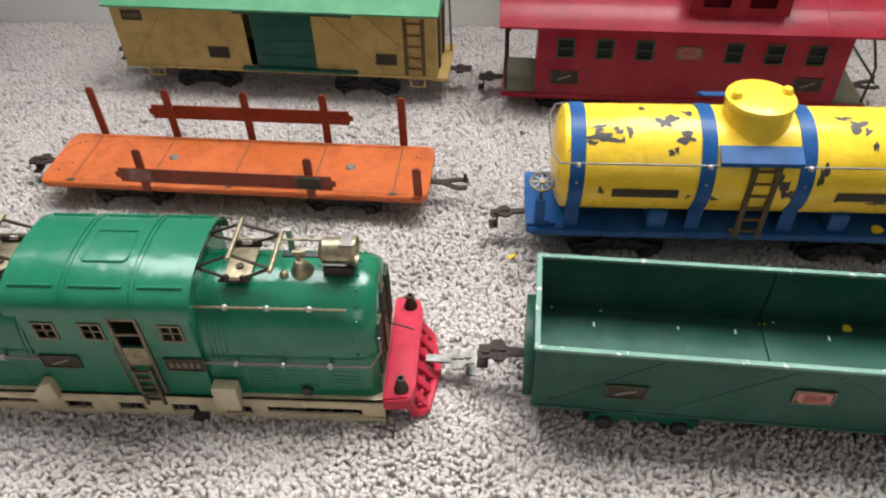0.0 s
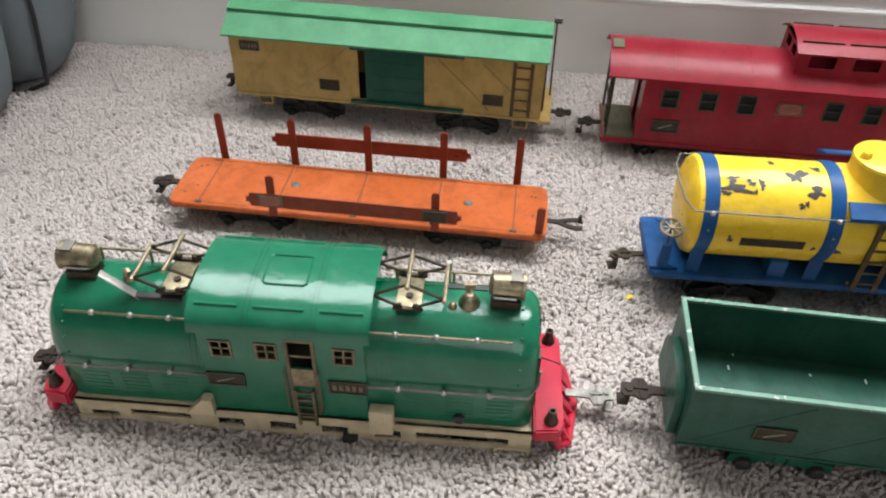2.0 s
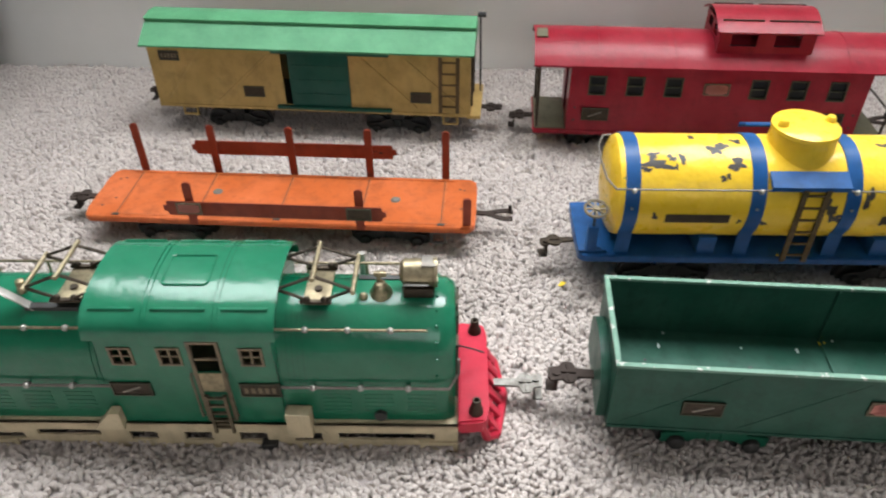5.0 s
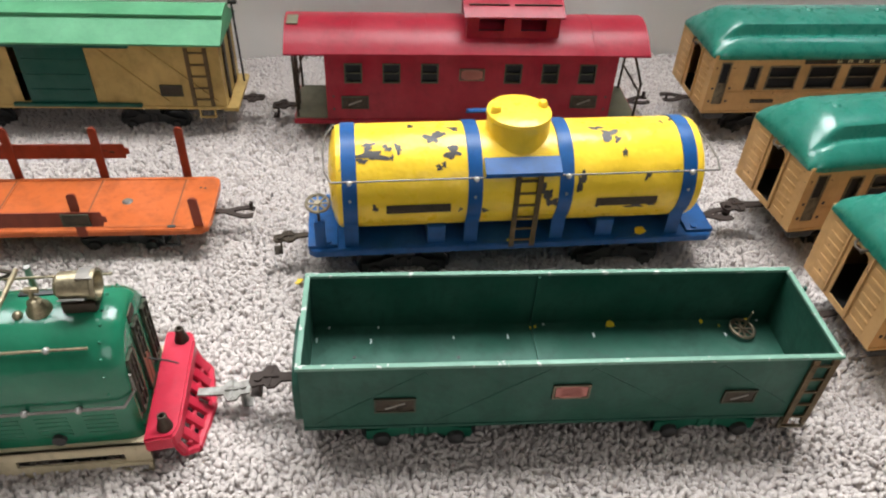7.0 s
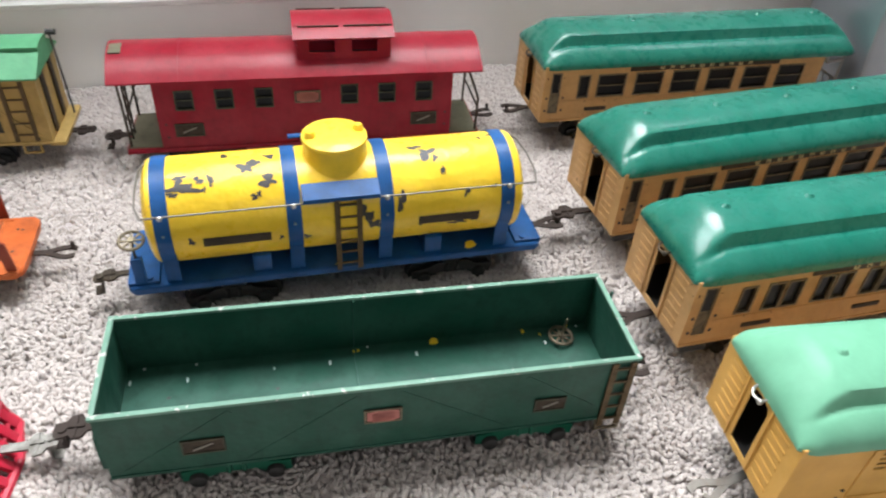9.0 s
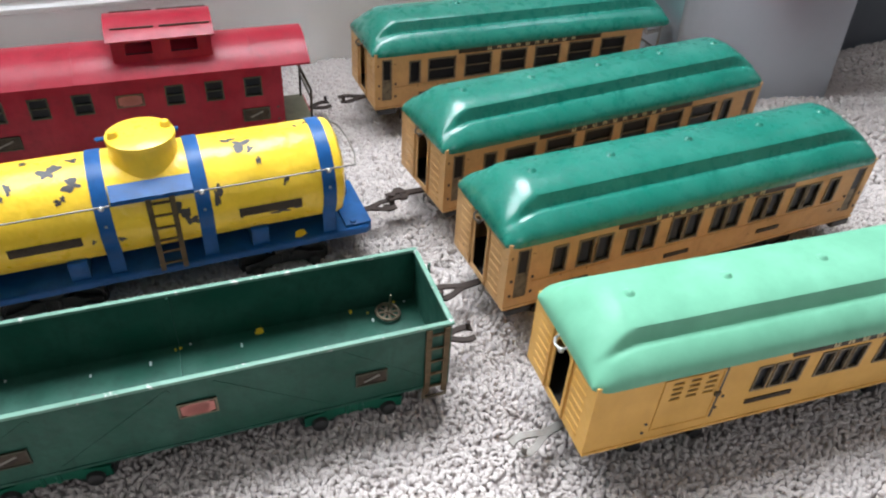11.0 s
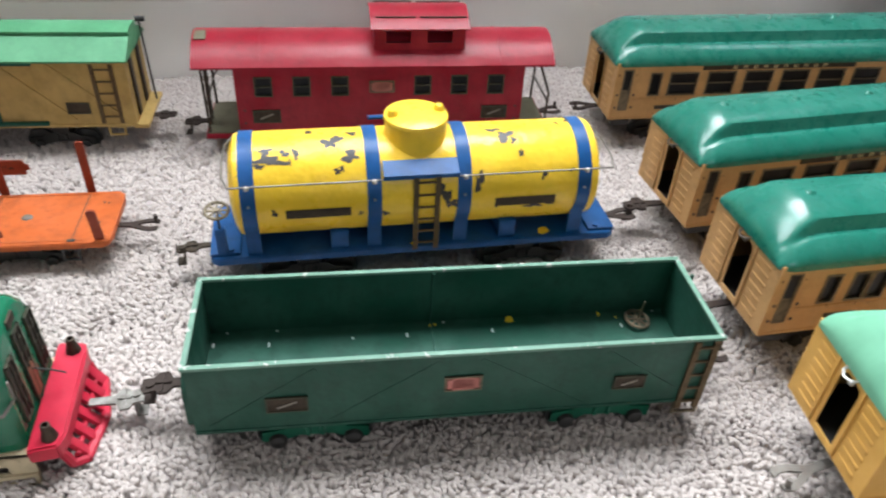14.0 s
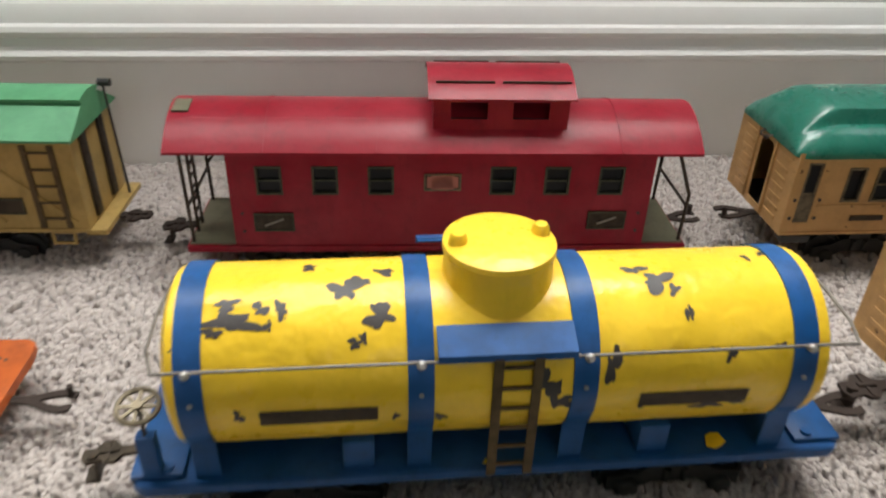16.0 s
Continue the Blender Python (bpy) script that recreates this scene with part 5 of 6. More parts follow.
# ---------------------------------------------------------------- caboose
def caboose():
    car = thing("toy_caboose", "red tinplate caboose with cupola and open end platforms", "toy train", stand(0.031, 0.6525, -2.24, 1.0014))
    L, z0, z1 = 0.3495, 0.0125, 0.0865
    yf, W = 0.008, 0.070
    yc = yf + W / 2
    bm = bmesh.new()
    box(bm, 0.0025, 0.3545, yf - 0.0012, yf + W + 0.0012, z0 - 0.005, z0, 0.0008)
    part("underframe", bm, CABOOSE_RED, car)
    for xa, xb in ((0.004, 0.036), (0.3225, 0.353)):
        part("platform", B(xa, xb, yf + 0.001, yf + W - 0.001, z0, z0 + 0.0012, 0.0003), OLIVE, car, "olive-grey end platform")
    xa, xb = 0.0360, 0.3225
    wins = (0.0630, 0.1000, 0.1372, 0.2192, 0.2562, 0.2935)
    holes = [(u - 0.0075, u + 0.0075, 0.0535, 0.0720) for u in wins]
    bm = bmesh.new()
    pierced(bm, xa, xb, z0, z1, holes, 0.001, Matrix.Translation((0, yf, 0)))
    side = part("side_wall", bm, CABOOSE_RED, car)
    part("side_wall", pierced(bmesh.new(), xa, xb, z0, z1, holes, 0.001, Matrix.Translation((0, yf + W - 0.001, 0))), CABOOSE_RED, car)
    for x in (xa, xb - 0.001):
        bm = bmesh.new()
        pierced(bm, yf + 0.001, yf + W - 0.001, z0, 0.092, [(yc - 0.010, yc + 0.010, z0 + 0.002, 0.074)], 0.001, across(x))
        part("end_wall", bm, CABOOSE_RED, car)
    for u in wins:
        win = small_window(side, u, 0.0628, yf, 0.015, 0.0185, OLIVE_BRASS, (0, 1))
        # opaque near-black pane: the unlit interior is put into its colour
        part("pane", B(u - 0.0075, u + 0.0075, yf + 0.0016, yf + 0.0020, 0.0535, 0.0720), GLAZE, win)
    nameplate(car, 0.1785, 0.0620, yf, 0.0250, 0.0125, "red")
    nameplate(car, 0.0640, 0.0315, yf, 0.0270, 0.0140)
    nameplate(car, 0.2940, 0.0325, yf, 0.0270, 0.0140)
    for u in (0.043, 0.316):
        for z in (0.024, 0.038):
            part("rivet_hole", rod(bmesh.new(), (u, yf - 0.0008, z), (u, yf + 0.0004, z), 0.0011, 8), BLACK, side)
    # roof
    arc = []
    for i in range(21):
        u = -1 + i / 10
        arc.append((yc + 0.0435 * u, z1 + 0.0190 * (1 - abs(u) ** 1.9)))
    roof = part("roof", prism(bmesh.new(), [(arc[0][0], z1 - 0.0018)] + arc + [(arc[-1][0], z1 - 0.0018)] + [(y, z - 0.0012) for y, z in arc[::-1][1:-1]], -0.001, L + 0.001), CABOOSE_RED, car, "red curved roof")
    for x in (0.062, 0.1345, 0.296):
        part("pressed_ridge", ridge(bmesh.new(), arc, x, 0.0006, 0.0006), CABOOSE_RED, roof)
    bm = bmesh.new()
    tube(bm, [(0.002, yc - 0.020, arc[5][1] + 0.0003), (L - 0.002, yc - 0.020, arc[5][1] + 0.0003)], 0.0006, 5)
    part("pressed_ridge", bm, CABOOSE_RED, roof)
    mm = pose(0.006, yc - 0.006, z1 + 0.0178, 8)
    part("bare_patch", box(bmesh.new(), -0.005, 0.006, -0.010, 0.006, 0.0, 0.0015, 0.0005, mm), OLIVE, roof, "tarnished patch at the roof's corner")
    # cupola
    ca, cb, cy, ct = 0.1715, 0.2605, 0.0285, 0.1205
    cw = [(0.1830, 0.2070, 0.1040, 0.1155), (0.2235, 0.2475, 0.1040, 0.1155)]
    bm = bmesh.new()
    for y in (yc - cy, yc + cy - 0.001):
        pierced(bm, ca, cb, 0.092, ct, cw, 0.001, Matrix.Translation((0, y, 0)))
    for x in (ca, cb - 0.001):
        pierced(bm, yc - cy + 0.001, yc + cy - 0.001, 0.092, ct, [(yc - 0.018, yc - 0.004, 0.108, 0.118), (yc + 0.004, yc + 0.018, 0.108, 0.118)], 0.001, across(x))
    cup = part("cupola", bm, CABOOSE_RED, car, "red cupola with open windows")
    # black sheets added as interior shade, with a gap for light from behind
    part("cupola_shade", B(ca + 0.002, cb - 0.002, yc - cy + 0.002, yc + cy - 0.002, 0.1005, 0.1015), BLACK, cup)
    for la, lb in ((ca + 0.002, 0.2395), (0.2465, cb - 0.002)):
        part("cupola_shade", B(la, lb, yc + cy - 0.0022, yc + cy - 0.0012, 0.1015, ct - 0.002), BLACK, cup)
    for la in (ca + 0.0012, cb - 0.0022):
        part("cupola_shade", B(la, la + 0.001, yc - cy + 0.002, yc - 0.019, 0.1015, ct - 0.002), BLACK, cup)
    carc = []
    for i in range(17):
        u = -1 + i / 8
        carc.append((yc + 0.0335 * u, ct - 0.001 + 0.0115 * (1 - abs(u) ** 1.8)))
    part("cupola_roof", prism(bmesh.new(), carc + [(y, z - 0.0012) for y, z in carc[::-1]], ca - 0.0035, cb + 0.0035), CABOOSE_RED, cup)
    for xa_, xb_ in ((ca + 0.002, ca + 0.040), (ca + 0.045, cb + 0.001)):
        for k in (3, 13):
            y, z = carc[k]
            part("runner_strip", B(xa_, xb_, y - 0.0008, y + 0.0008, z - 0.0002, z + 0.0012, 0.0003), PLATE, cup, "tarnished roof strip")
    # end rails and ladders
    for xe, s in ((0.0065, -1), (0.3505, 1)):
        bm = bmesh.new()
        for y in (yf + 0.004, yf + W - 0.004):
            if s < 0:
                tube(bm, [(xe, y, z0), (xe - 0.001, y, z1 + 0.002)], 0.0013, 8)
            else:
                tube(bm, [(xe, y, z0), (xe + 0.001, y, 0.050), (xe - 0.014, y, z1 + 0.002)], 0.0013, 8)
        tube(bm, [(xe, yf + 0.004, 0.042), (xe, yf + W - 0.004, 0.042)], 0.0011, 6)
        if s < 0:
            for y in (yf + 0.018, yf + 0.030):
                tube(bm, [(xe, y, z0), (xe, y, z1 + 0.006)], 0.0012, 6)
            for q in range(7):
                rod(bm, (xe, yf + 0.018, 0.020 + q * 0.009), (xe, yf + 0.030, 0.020 + q * 0.009), 0.0009, 6)
            tube(bm, [(xe, yf + W - 0.004, 0.045), (xa, yf + W - 0.004, z1 - 0.004)], 0.0011, 6)
        part("end_rail", bm, PLATE, car, "tarnished brass end railing")
    truck(car, 0.075, yc, 0.0076, BLACK)
    truck(car, L - 0.075, yc, 0.0076, BLACK)
    coupler(car, 0.000, yc - 0.004, 0.011, 180, DARK_STEEL, 0, 0.022)
    hook_coupler(car, 0.349, yc + 0.006, 0.010, 8)


caboose()


# ---------------------------------------------------------------- passenger cars
def coach_roof(car, L, W, ze, material, crown=0.0285):
    """A pressed roof: bulging lower deck, sloped ends and a raised clerestory."""
    nx, ny = 110, 72
    over = 0.0018
    bm = bmesh.new()

    def smooth(a, b, v):
        v = min(1, max(0, (v - a) / (b - a)))
        return v * v * (3 - 2 * v)

    rows = []
    for i in range(nx + 1):
        q = 2 * i / nx - 1
        q = math.copysign(1 - (1 - abs(q)) ** 1.7, q)
        x = L / 2 + q * (L / 2 + over)
        d = min(x + over, L + over - x)
        e = min(1.0, max(0.0, d) / 0.027)
        rise = max(0.0, 1 - (1 - e) ** 2.3) ** 0.50
        plan = 1 - 0.11 * max(0.0, 1 - d / 0.012) ** 2.2
        row = []
        for j in range(ny + 1):
            u = -1 + 2 * j / ny
            low = 0.0190 * max(0.0, 1 - abs(u) ** 2.8) ** 0.60
            cl_w = 0.56 + 0.12 * (1 - smooth(0.004, 0.034, d))
            dome = 1 - 0.34 * (u / 0.6) ** 2 if abs(u) < 0.8 else 0.5
            cl = (crown - 0.0190) * smooth(0.0, 0.030, d) * (1 - smooth(cl_w - 0.03, cl_w + 0.045, abs(u))) * dome
            groove = -0.0016 * smooth(0.006, 0.026, d) * math.exp(-((abs(u) - cl_w - 0.055) / 0.05) ** 2)
            row.append(bm.verts.new((x, W / 2 + u * plan * (W / 2 + over), ze + rise * low + cl + groove)))
        rows.append(row)
    for a, b in zip(rows, rows[1:]):
        for j in range(ny):
            bm.faces.new((a[j], a[j + 1], b[j + 1], b[j]))
    rim = [rows[i][0] for i in range(nx + 1)] + rows[nx][1:] + [rows[i][ny] for i in range(nx - 1, -1, -1)] + rows[0][ny - 1:0:-1]
    low = [bm.verts.new(v.co - Vector((0, 0, 0.0028))) for v in rim]
    for i in range(len(rim)):
        j = (i + 1) % len(rim)
        bm.faces.new((rim[i], low[i], low[j], rim[j]))
    roof = part("roof", bm, material, car)
    for u in (0.036, 0.104, 0.1765, 0.249, L - 0.036):
        part("roof_knob", lathe(bmesh.new(), [(0, 0.0022), (0.0018, 0.0019), (0.0030, 0.0008), (0.0042, -0.0004)], Matrix.Translation((u, W / 2, ze + crown)), 16), material, roof)
    return roof


def coach(name, label, at, kind, tan, green, body_end=None):
    car = thing(name, label, "toy train", at, "passenger cars")
    L, W, z0, z1 = 0.353, 0.086, 0.0240, 0.0850
    Lb = body_end or L
    wz0, wz1 = (0.0515, 0.0715) if kind == "combine" else (0.0505, 0.0735)
    holes, small = [], []
    door = (0.0075, 0.0185, 0.0335, 0.0785)
    if kind == "combine":
        for c in (0.1310, 0.1790, 0.2270, 0.2750):
            for k in (-1, 0, 1):
                small.append((c + k * 0.0128, 0.0090))
        small.append((0.316, 0.009))
    else:
        small += [(0.0430, 0.0105), (L - 0.0430, 0.0105)]
        for i in range(6):
            c = 0.0730 + 0.0414 * i
            small += [(c - 0.0078, 0.0120), (c + 0.0078, 0.0120)] if kind == "paired" else [(c, 0.0290)]
        small = [s for s in small if s[0] < Lb - 0.012]
        holes.append(door)
        if not body_end:
            holes.append((L - door[1], L - door[0], door[2], door[3]))
    holes += [(c - w / 2, c + w / 2, wz0, wz1) for c, w in small]
    slots = [(0.0520 + g * 0.0118, 0.0595 + g * 0.0118, 0.0590 + q * 0.0046, 0.0614 + q * 0.0046) for g in range(3) for q in range(4)] if kind == "combine" else []
    bm = bmesh.new()
    pierced(bm, 0, Lb, z0, z1, holes + slots, 0.001, Matrix.Identity(4))
    side = part("side_panel", bm, tan, car)
    part("rear_panel", B(0, Lb, W - 0.001, W, z0, z1), tan, car)
    for x in (0.0, Lb - 0.001):
        bm = bmesh.new()
        pierced(bm, 0.001, W - 0.001, z0, z1 - 0.001, [(W / 2 - 0.0095, W / 2 + 0.0095, 0.0290, 0.0775)], 0.001, across(x))
        end = part("end_panel", bm, tan, car)
        s = -1 if x == 0 else 1
        xs = 0.0 if s < 0 else Lb
        bm = bmesh.new()
        for y0_, y1_ in ((0.010, 0.026), (W - 0.026, W - 0.010)):
            for q in range(7):
                z = 0.030 + q * 0.0072
                box(bm, xs - 0.0006 if s < 0 else xs, xs if s < 0 else xs + 0.0006, y0_, y1_, z, z + 0.0030, 0.0003)
        for y in (W / 2 - 0.0145, W / 2 + 0.0130):
            box(bm, xs - 0.0016 if s < 0 else xs, xs if s < 0 else xs + 0.0016, y, y + 0.0015, z0 + 0.002, z1 - 0.002, 0.0003)
        part("pressed_ribs", bm, tan, end)
        for sy in (-1, 1):
            yo = W / 2 + sy * 0.0096
            bm = prism(bmesh.new(), [(yo, 0.0776), (yo - sy * 0.0052, 0.0776), (yo - sy * 0.0016, 0.0760), (yo, 0.0722)], x + 0.0001, x + 0.0009)
            part("door_arch", bm, tan, end)
    part("car_floor", B(0.001, Lb - 0.001, 0.001, W - 0.001, z0, z0 + 0.001), BLACK, car)
    bm = bmesh.new()
    box(bm, 0, Lb, -0.0010, 0.0003, z0, z0 + 0.0022, 0.0003)
    if kind != "combine":
        box(bm, 0.022, Lb - 0.022, -0.0007, 0.0003, 0.0455, 0.0472, 0.0002)
    part("sill_strip", bm, tan, side)
    for c, w in small:
        win = small_window(side, c, (wz0 + wz1) / 2, 0.0, w, wz1 - wz0, FRAME_BRASS, (0, 1 if w > 0.02 else 0))
        part("pane", B(c - w / 2, c + w / 2, 0.0016, 0.0020, wz0, wz1), GLAZE, win)
    if kind == "combine":
        bm = frame_ring(bmesh.new(), 0.0450, 0.0870, 0.0330, 0.0790, -0.0007, 0.0002, 0.0010)
        bd = part("baggage_door", bm, tan, car, "sliding baggage door with vent slots")
        # black plate added so the slots read as shaded openings
        part("vent_shade", B(0.0500, 0.0850, 0.0022, 0.0030, 0.0560, 0.0780), BLACK, bd)
        part("door_gap", B(0.0868, 0.0890, -0.0005, 0.0003, 0.0335, 0.0800), BLACK, bd)
        part("door_latch", B(0.0845, 0.0885, -0.0020, -0.0003, 0.0555, 0.0590, 0.0005), PLATE, bd)
        bm = bmesh.new()
        for x, z in ((0.0410, 0.0410), (0.0400, 0.0330), (0.0925, 0.0520), (0.0900, 0.0420)):
            rod(bm, (x, -0.0006, z), (x, 0.0004, z), 0.0012, 8)
        part("rivet_holes", bm, BLACK, side)
        part("name_strip", B(0.1125, 0.1480, -0.0010, 0.0, 0.0385, 0.0425, 0.0003), PLATE, car, "dark lettering strip")
        ba, bb = 0.135, 0.300
    else:
        ba, bb = 0.091, 0.262
        for xd in ((0.013,) if body_end else (0.013, L - 0.013)):
            d = part("vestibule_door", frame_ring(bmesh.new(), xd - 0.0055, xd + 0.0055, 0.0335, 0.0785, 0.0004, 0.0018, 0.0018), FRAME_BRASS, car, "dull brass vestibule door")
            part("door_panel", B(xd - 0.0040, xd + 0.0040, 0.0008, 0.0016, 0.0350, 0.0560), FRAME_BRASS, d)
            part("pane", B(xd - 0.0040, xd + 0.0040, 0.0010, 0.0014, 0.0560, 0.0770), GLAZE, d)
            bm = bmesh.new()
            for dx in (-0.0085, 0.0090):
                for z in (0.0360, 0.0500):
                    box(bm, xd + dx - 0.0010, xd + dx + 0.0010, -0.0006, 0.0004, z, z + 0.0022)
            part("rail_slots", bm, BLACK, side)
            part("door_step", B(xd - 0.010, xd + 0.010, -0.0015, 0.010, z0 - 0.006, z0 - 0.0004, 0.0006), BLACK, car)
    board = part("letter_board", B(ba, bb, -0.0012, 0.0, 0.0765, 0.0822, 0.0003), PLATE, car, "dark letter board under the eave")
    bm = bmesh.new()
    mid, k = (ba + bb) / 2, 10
    for i in range(k):
        u = mid + (i - (k - 1) / 2) * 0.0112
        box(bm, u - 0.0024, u - 0.0012, -0.0016, -0.0012, 0.0778, 0.0810)
        box(bm, u + 0.0006, u + 0.0018, -0.0016, -0.0012, 0.0778, 0.0810)
        box(bm, u - 0.0012, u + 0.0006, -0.0016, -0.0012, 0.0800 if i % 2 else 0.0778, 0.0810 if i % 2 else 0.0788)
    part("lettering_bars", bm, LETTERS, board, "gilt lettering shown as bars")
    if kind != "combine":
        for c in (0.060, 0.155, 0.250):
            part("number_strip", B(c - 0.012, c + 0.012, -0.0008, 0.0002, 0.0345, 0.0385, 0.0002), PLATE, car)
    coach_roof(car, L, W, z1 - 0.0005, green)
    if body_end:
        bm = bmesh.new()
        box(bm, Lb, L, 0.001, W - 0.001, z0, z0 + 0.002, 0.0005)
        part("platform", bm, BLACK, car)
        bm = bmesh.new()
        for y in (0.006, W - 0.006):
            tube(bm, [(L - 0.006, y, z0 + 0.002), (L - 0.006, y, z1)], 0.0013)
            tube(bm, [(Lb + 0.004, y, z1 - 0.002), (Lb + 0.010, y, 0.072), (L - 0.006, y, 0.074)], 0.0022)
        tube(bm, [(L - 0.006, 0.006, 0.050), (L - 0.006, W - 0.006, 0.050)], 0.0012)
        for q in range(6):
            y = 0.014 + q * (W - 0.028) / 5
            tube(bm, [(L - 0.006, y, z0 + 0.002), (L - 0.006, y, 0.050)], 0.0008)
        part("observation_rail", bm, NICKEL, car, "bright observation platform railing")
    for x in (0.075, L - 0.080):
        truck(car, x, W / 2, z0, TRUCK_GREEN if kind == "combine" else BLACK)
    # hook wire above the end door
    bm = bmesh.new()
    tube(bm, [(0.0, W / 2 - 0.006, 0.0825), (-0.006, W / 2 - 0.006, 0.0815), (-0.007, W / 2, 0.0808), (-0.005, W / 2 + 0.004, 0.0815), (-0.0005, W / 2 + 0.006, 0.0825)], 0.0009, 6)
    bmesh.ops.create_uvsphere(bm, u_segments=10, v_segments=6, radius=0.0020, matrix=Matrix.Translation((-0.006, W / 2 - 0.006, 0.0815)))
    part("diaphragm_hook", bm, NICKEL if kind == "combine" else PLATE, car)
    return car, L, W


c4, CL, CW = coach("toy_baggage_car", "tan and pale green baggage-passenger car with vented sliding door", stand(0.4321, 0.1757, -4.64, 1.0097), "combine", COMBINE_TAN, COMBINE_GREEN)
hook_coupler(c4, -0.004, CW / 2 - 0.012, 0.012, 196, STEEL)
c3, _, _ = coach("toy_passenger_coach", "worn tan passenger coach with paired windows and dark green roof", stand(0.4417, 0.3096, 1.504, 1.0193), "paired", COACH_TAN, COACH_GREEN)
hook_coupler(c3, -0.006, CW / 2, 0.016, 184)
c2, _, _ = coach("toy_passenger_coach", "worn tan passenger coach with wide windows and dark green roof", stand(0.4462, 0.4403, 4.726, 1.0226), "wide", COACH_TAN, COACH_GREEN)
coupler(c2, -0.006, CW / 2, 0.020, 176)
c1, _, _ = coach("toy_observation_car", "tan observation car with open rear platform and dark green roof", stand(0.4474, 0.6353, -0.5, 1.0214), "wide", COACH_TAN, COACH_GREEN, 0.318)
hook_coupler(c1, 0.002, CW / 2 - 0.006, 0.022, 180)


# ---------------------------------------------------------------- things round the carpet
def cushion_lobe(bm, x0, x1, y0, y1, h, r, m):
    """A stuffed block with heavily rounded edges."""
    part_bm = bmesh.new()
    bmesh.ops.create_cube(part_bm, size=2)
    bmesh.ops.subdivide_edges(part_bm, edges=part_bm.edges[:], cuts=14, use_grid_fill=True)
    c = Vector(((x0 + x1) / 2, (y0 + y1) / 2, h / 2))
    half = Vector(((x1 - x0) / 2, (y1 - y0) / 2, h / 2))
    for v in part_bm.verts:
        p = Vector((v.co.x * half.x, v.co.y * half.y, v.co.z * half.z))
        core = Vector([max(-(half[i] - r), min(half[i] - r, p[i])) for i in range(3)])
        d = p - core
        q = core + (d.normalized() * r if d.length > 1e-6 else d)
        puff = 0.010 * (1 - (q.z / half.z) ** 2)
        q.x += puff * q.x / half.x + 0.02 * (q.z / half.z)
        q.y += puff * q.y / half.y
        v.co = m @ (c + q + Vector((0, 0, 0.003 * math.sin(q.x * 40) * math.sin(q.y * 37))))
    me = bpy.data.meshes.new("tmp")
    part_bm.to_mesh(me)
    part_bm.free()
    bm.from_mesh(me)
    bpy.data.meshes.remove(me)
    return bm


chair = thing("floor_armchair", "grey upholstered stuffed armchair with black piping on the carpet", "armchair", pose(0, 0, 0))
I4 = Matrix.Identity(4)
A1, A2 = pose(-0.782, 0.618, GROUND, 0, 0, 8), pose(-0.735, 0.745, GROUND, 0, 0, 12)
part("seat_block", cushion_lobe(bmesh.new(), -0.21, 0.195, -0.14, 0.055, 0.46, 0.045, A1), FABRIC, chair)
part("arm_block", cushion_lobe(bmesh.new(), -0.20, 0.165, -0.075, 0.058, 0.50, 0.060, A2), FABRIC, chair)
part("piping", tube(bmesh.new(), [A1 @ Vector((0.16, 0.068, 0.004)), A1 @ Vector((0.196, 0.064, 0.02)), A1 @ Vector((0.208, 0.062, 0.10)), A1 @ Vector((0.216, 0.060, 0.25)), A1 @ Vector((0.222, 0.058, 0.42))], 0.0025, 8), PIPING, chair)

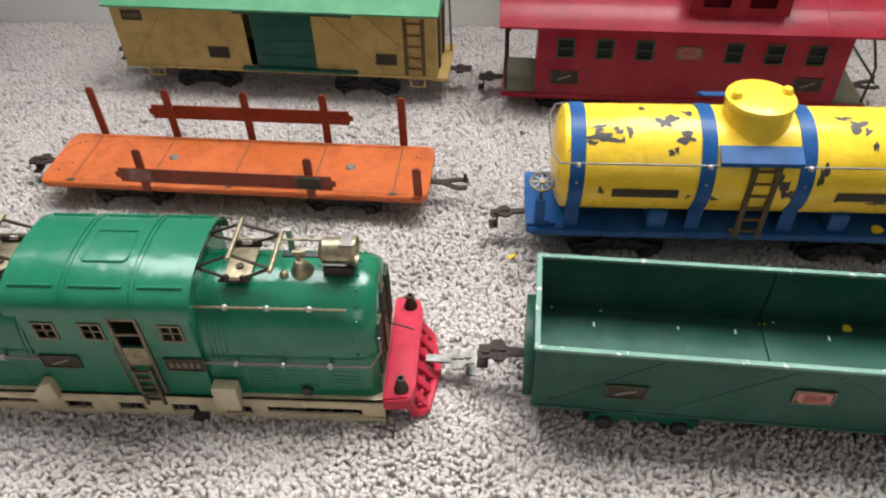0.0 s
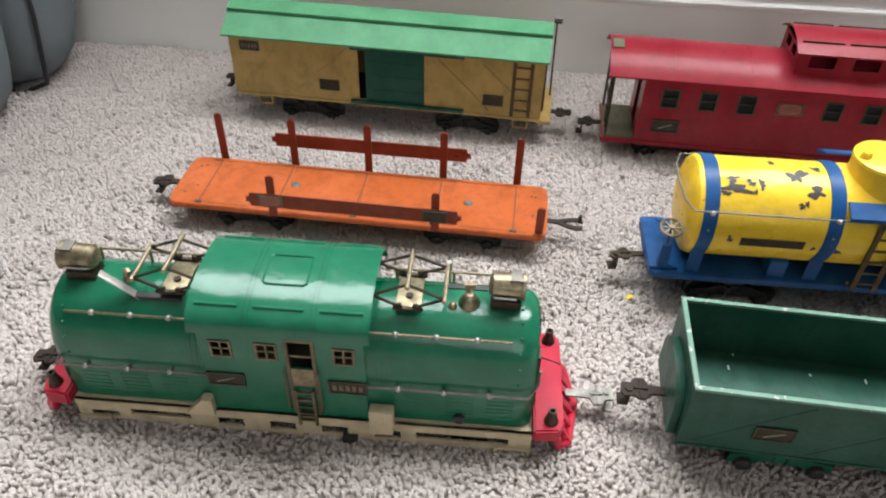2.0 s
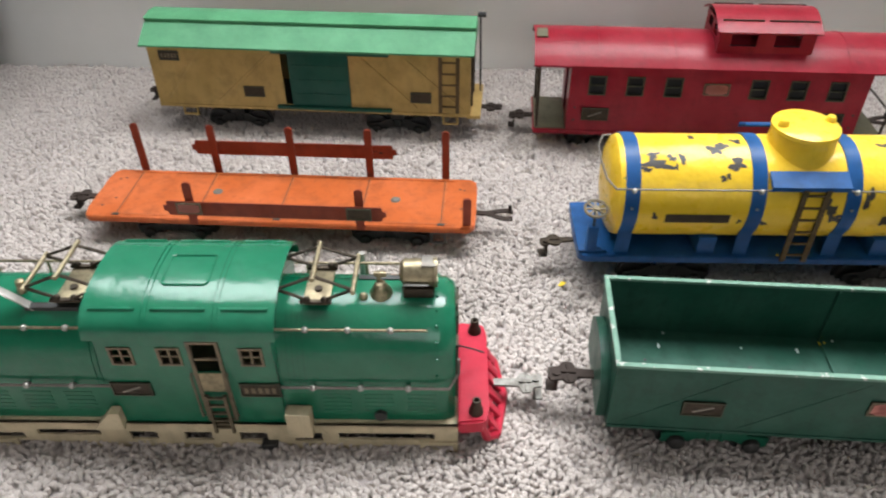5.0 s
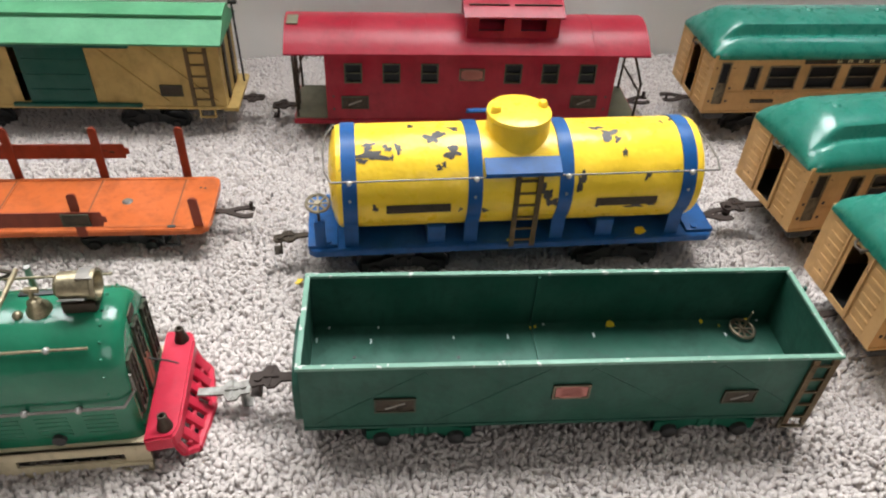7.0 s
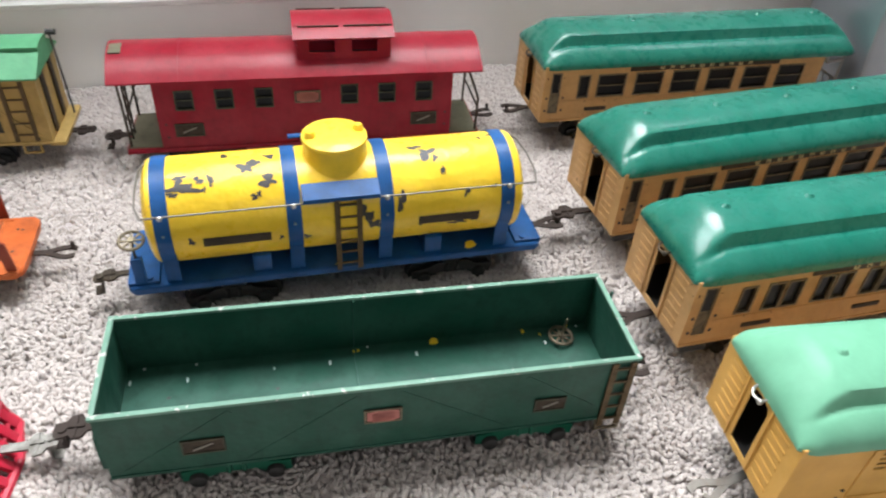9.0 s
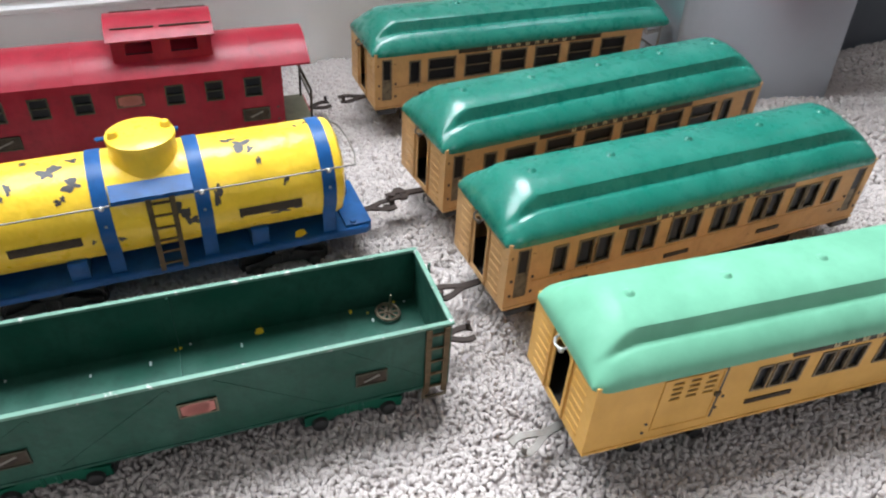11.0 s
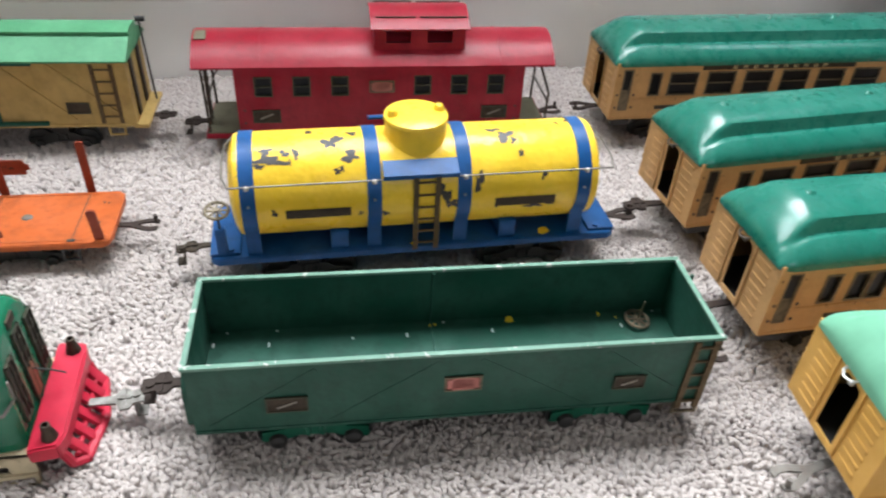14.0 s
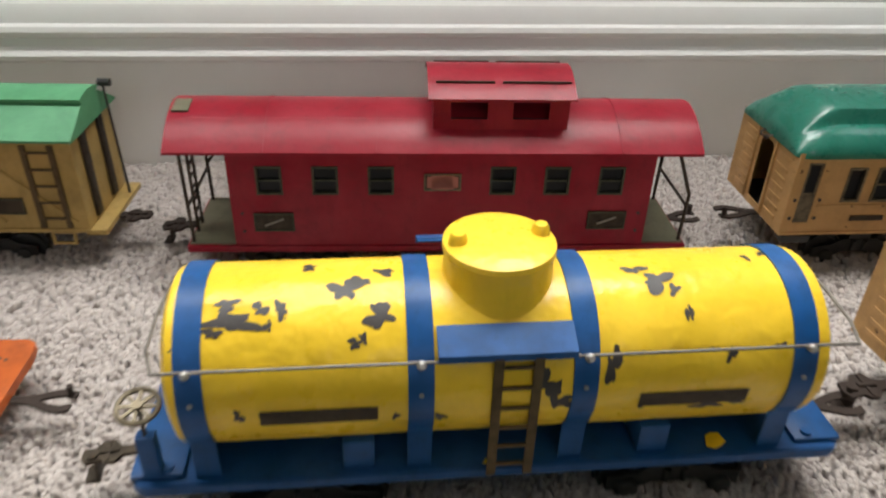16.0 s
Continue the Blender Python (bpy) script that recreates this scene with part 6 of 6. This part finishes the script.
bm = box(bmesh.new(), 0.0, 0.218, 0.0, 0.16, GROUND, 0.60, 0.006)
for v in bm.verts:
    v.co.x -= 0.06 * (v.co.z - GROUND)
cab_ = thing("metal_cabinet", "grey satin metal cabinet standing on the carpet", "cabinet", pose(0.815, 0.614, 0, 0, 0, -13.5))
part("body", bm, GREY_PLASTIC, cab_)
bm = bmesh.new()
box(bm, -0.10, 0.075, 0.0, 0.145, GROUND, 0.55, 0.010)
db = thing("storage_bin", "dark slate plastic storage bin", "bin", pose(1.21, 0.678, 0, 0, 0, 6.5))
part("body", bm, DARK_PLASTIC, db)
part("lid", B(-0.106, 0.081, -0.006, 0.150, 0.55, 0.575, 0.006), DARK_PLASTIC, db)

ring = thing("round_floor_cushion", "round red cloth cushion with white middle standing on edge", "cushion", pose(1.070, 0.382, GROUND + 0.099, 90, 0, -20) @ Matrix.Diagonal((0.86, 0.86, 0.86, 1)))
bm = bmesh.new()
lathe(bm, [(0.062, 0.018), (0.075, 0.030), (0.095, 0.034), (0.110, 0.024), (0.116, 0.0), (0.110, -0.024), (0.095, -0.034), (0.062, -0.03), (0.055, 0.0), (0.062, 0.018)], None, 48)
part("red_border", bm, RED_CLOTH, ring)
part("white_centre", lathe(bmesh.new(), [(0, 0.024), (0.04, 0.022), (0.066, 0.014), (0.066, -0.012), (0, -0.014)], None, 40), WHITE_PLASTIC, ring)
bm_top = bmesh.new()
top_ = bmesh.ops.create_uvsphere(bm_top, u_segments=32, v_segments=18, radius=1.0)
bmesh.ops.transform(bm_top, matrix=pose(0.0, 0.125, -0.02) @ Matrix.Diagonal((0.098, 0.085, 0.06, 1)), verts=top_["verts"])
part("white_top", bm_top, WHITE_PLASTIC, ring, "white stuffed upper half")
strap = [(0.110 * math.cos(radians(a)), 0.110 * math.sin(radians(a)), 0.022) for a in range(20, 165, 12)]
part("black_strap", tube(bmesh.new(), strap, 0.011, 10), PIPING, ring)
bm = bmesh.new()
tube(bm, [(0.990, 0.372, 0.006), (1.020, 0.350, 0.008), (1.120, 0.300, 0.010)], 0.0095, 16)
bmesh.ops.create_uvsphere(bm, u_segments=16, v_segments=10, radius=0.0095, matrix=Matrix.Translation((0.990, 0.372, 0.006)))
solid("white_toy_handle", bm, WHITE_PLASTIC, Matrix.Identity(4), "white plastic toy handle lying on the carpet", "toy")
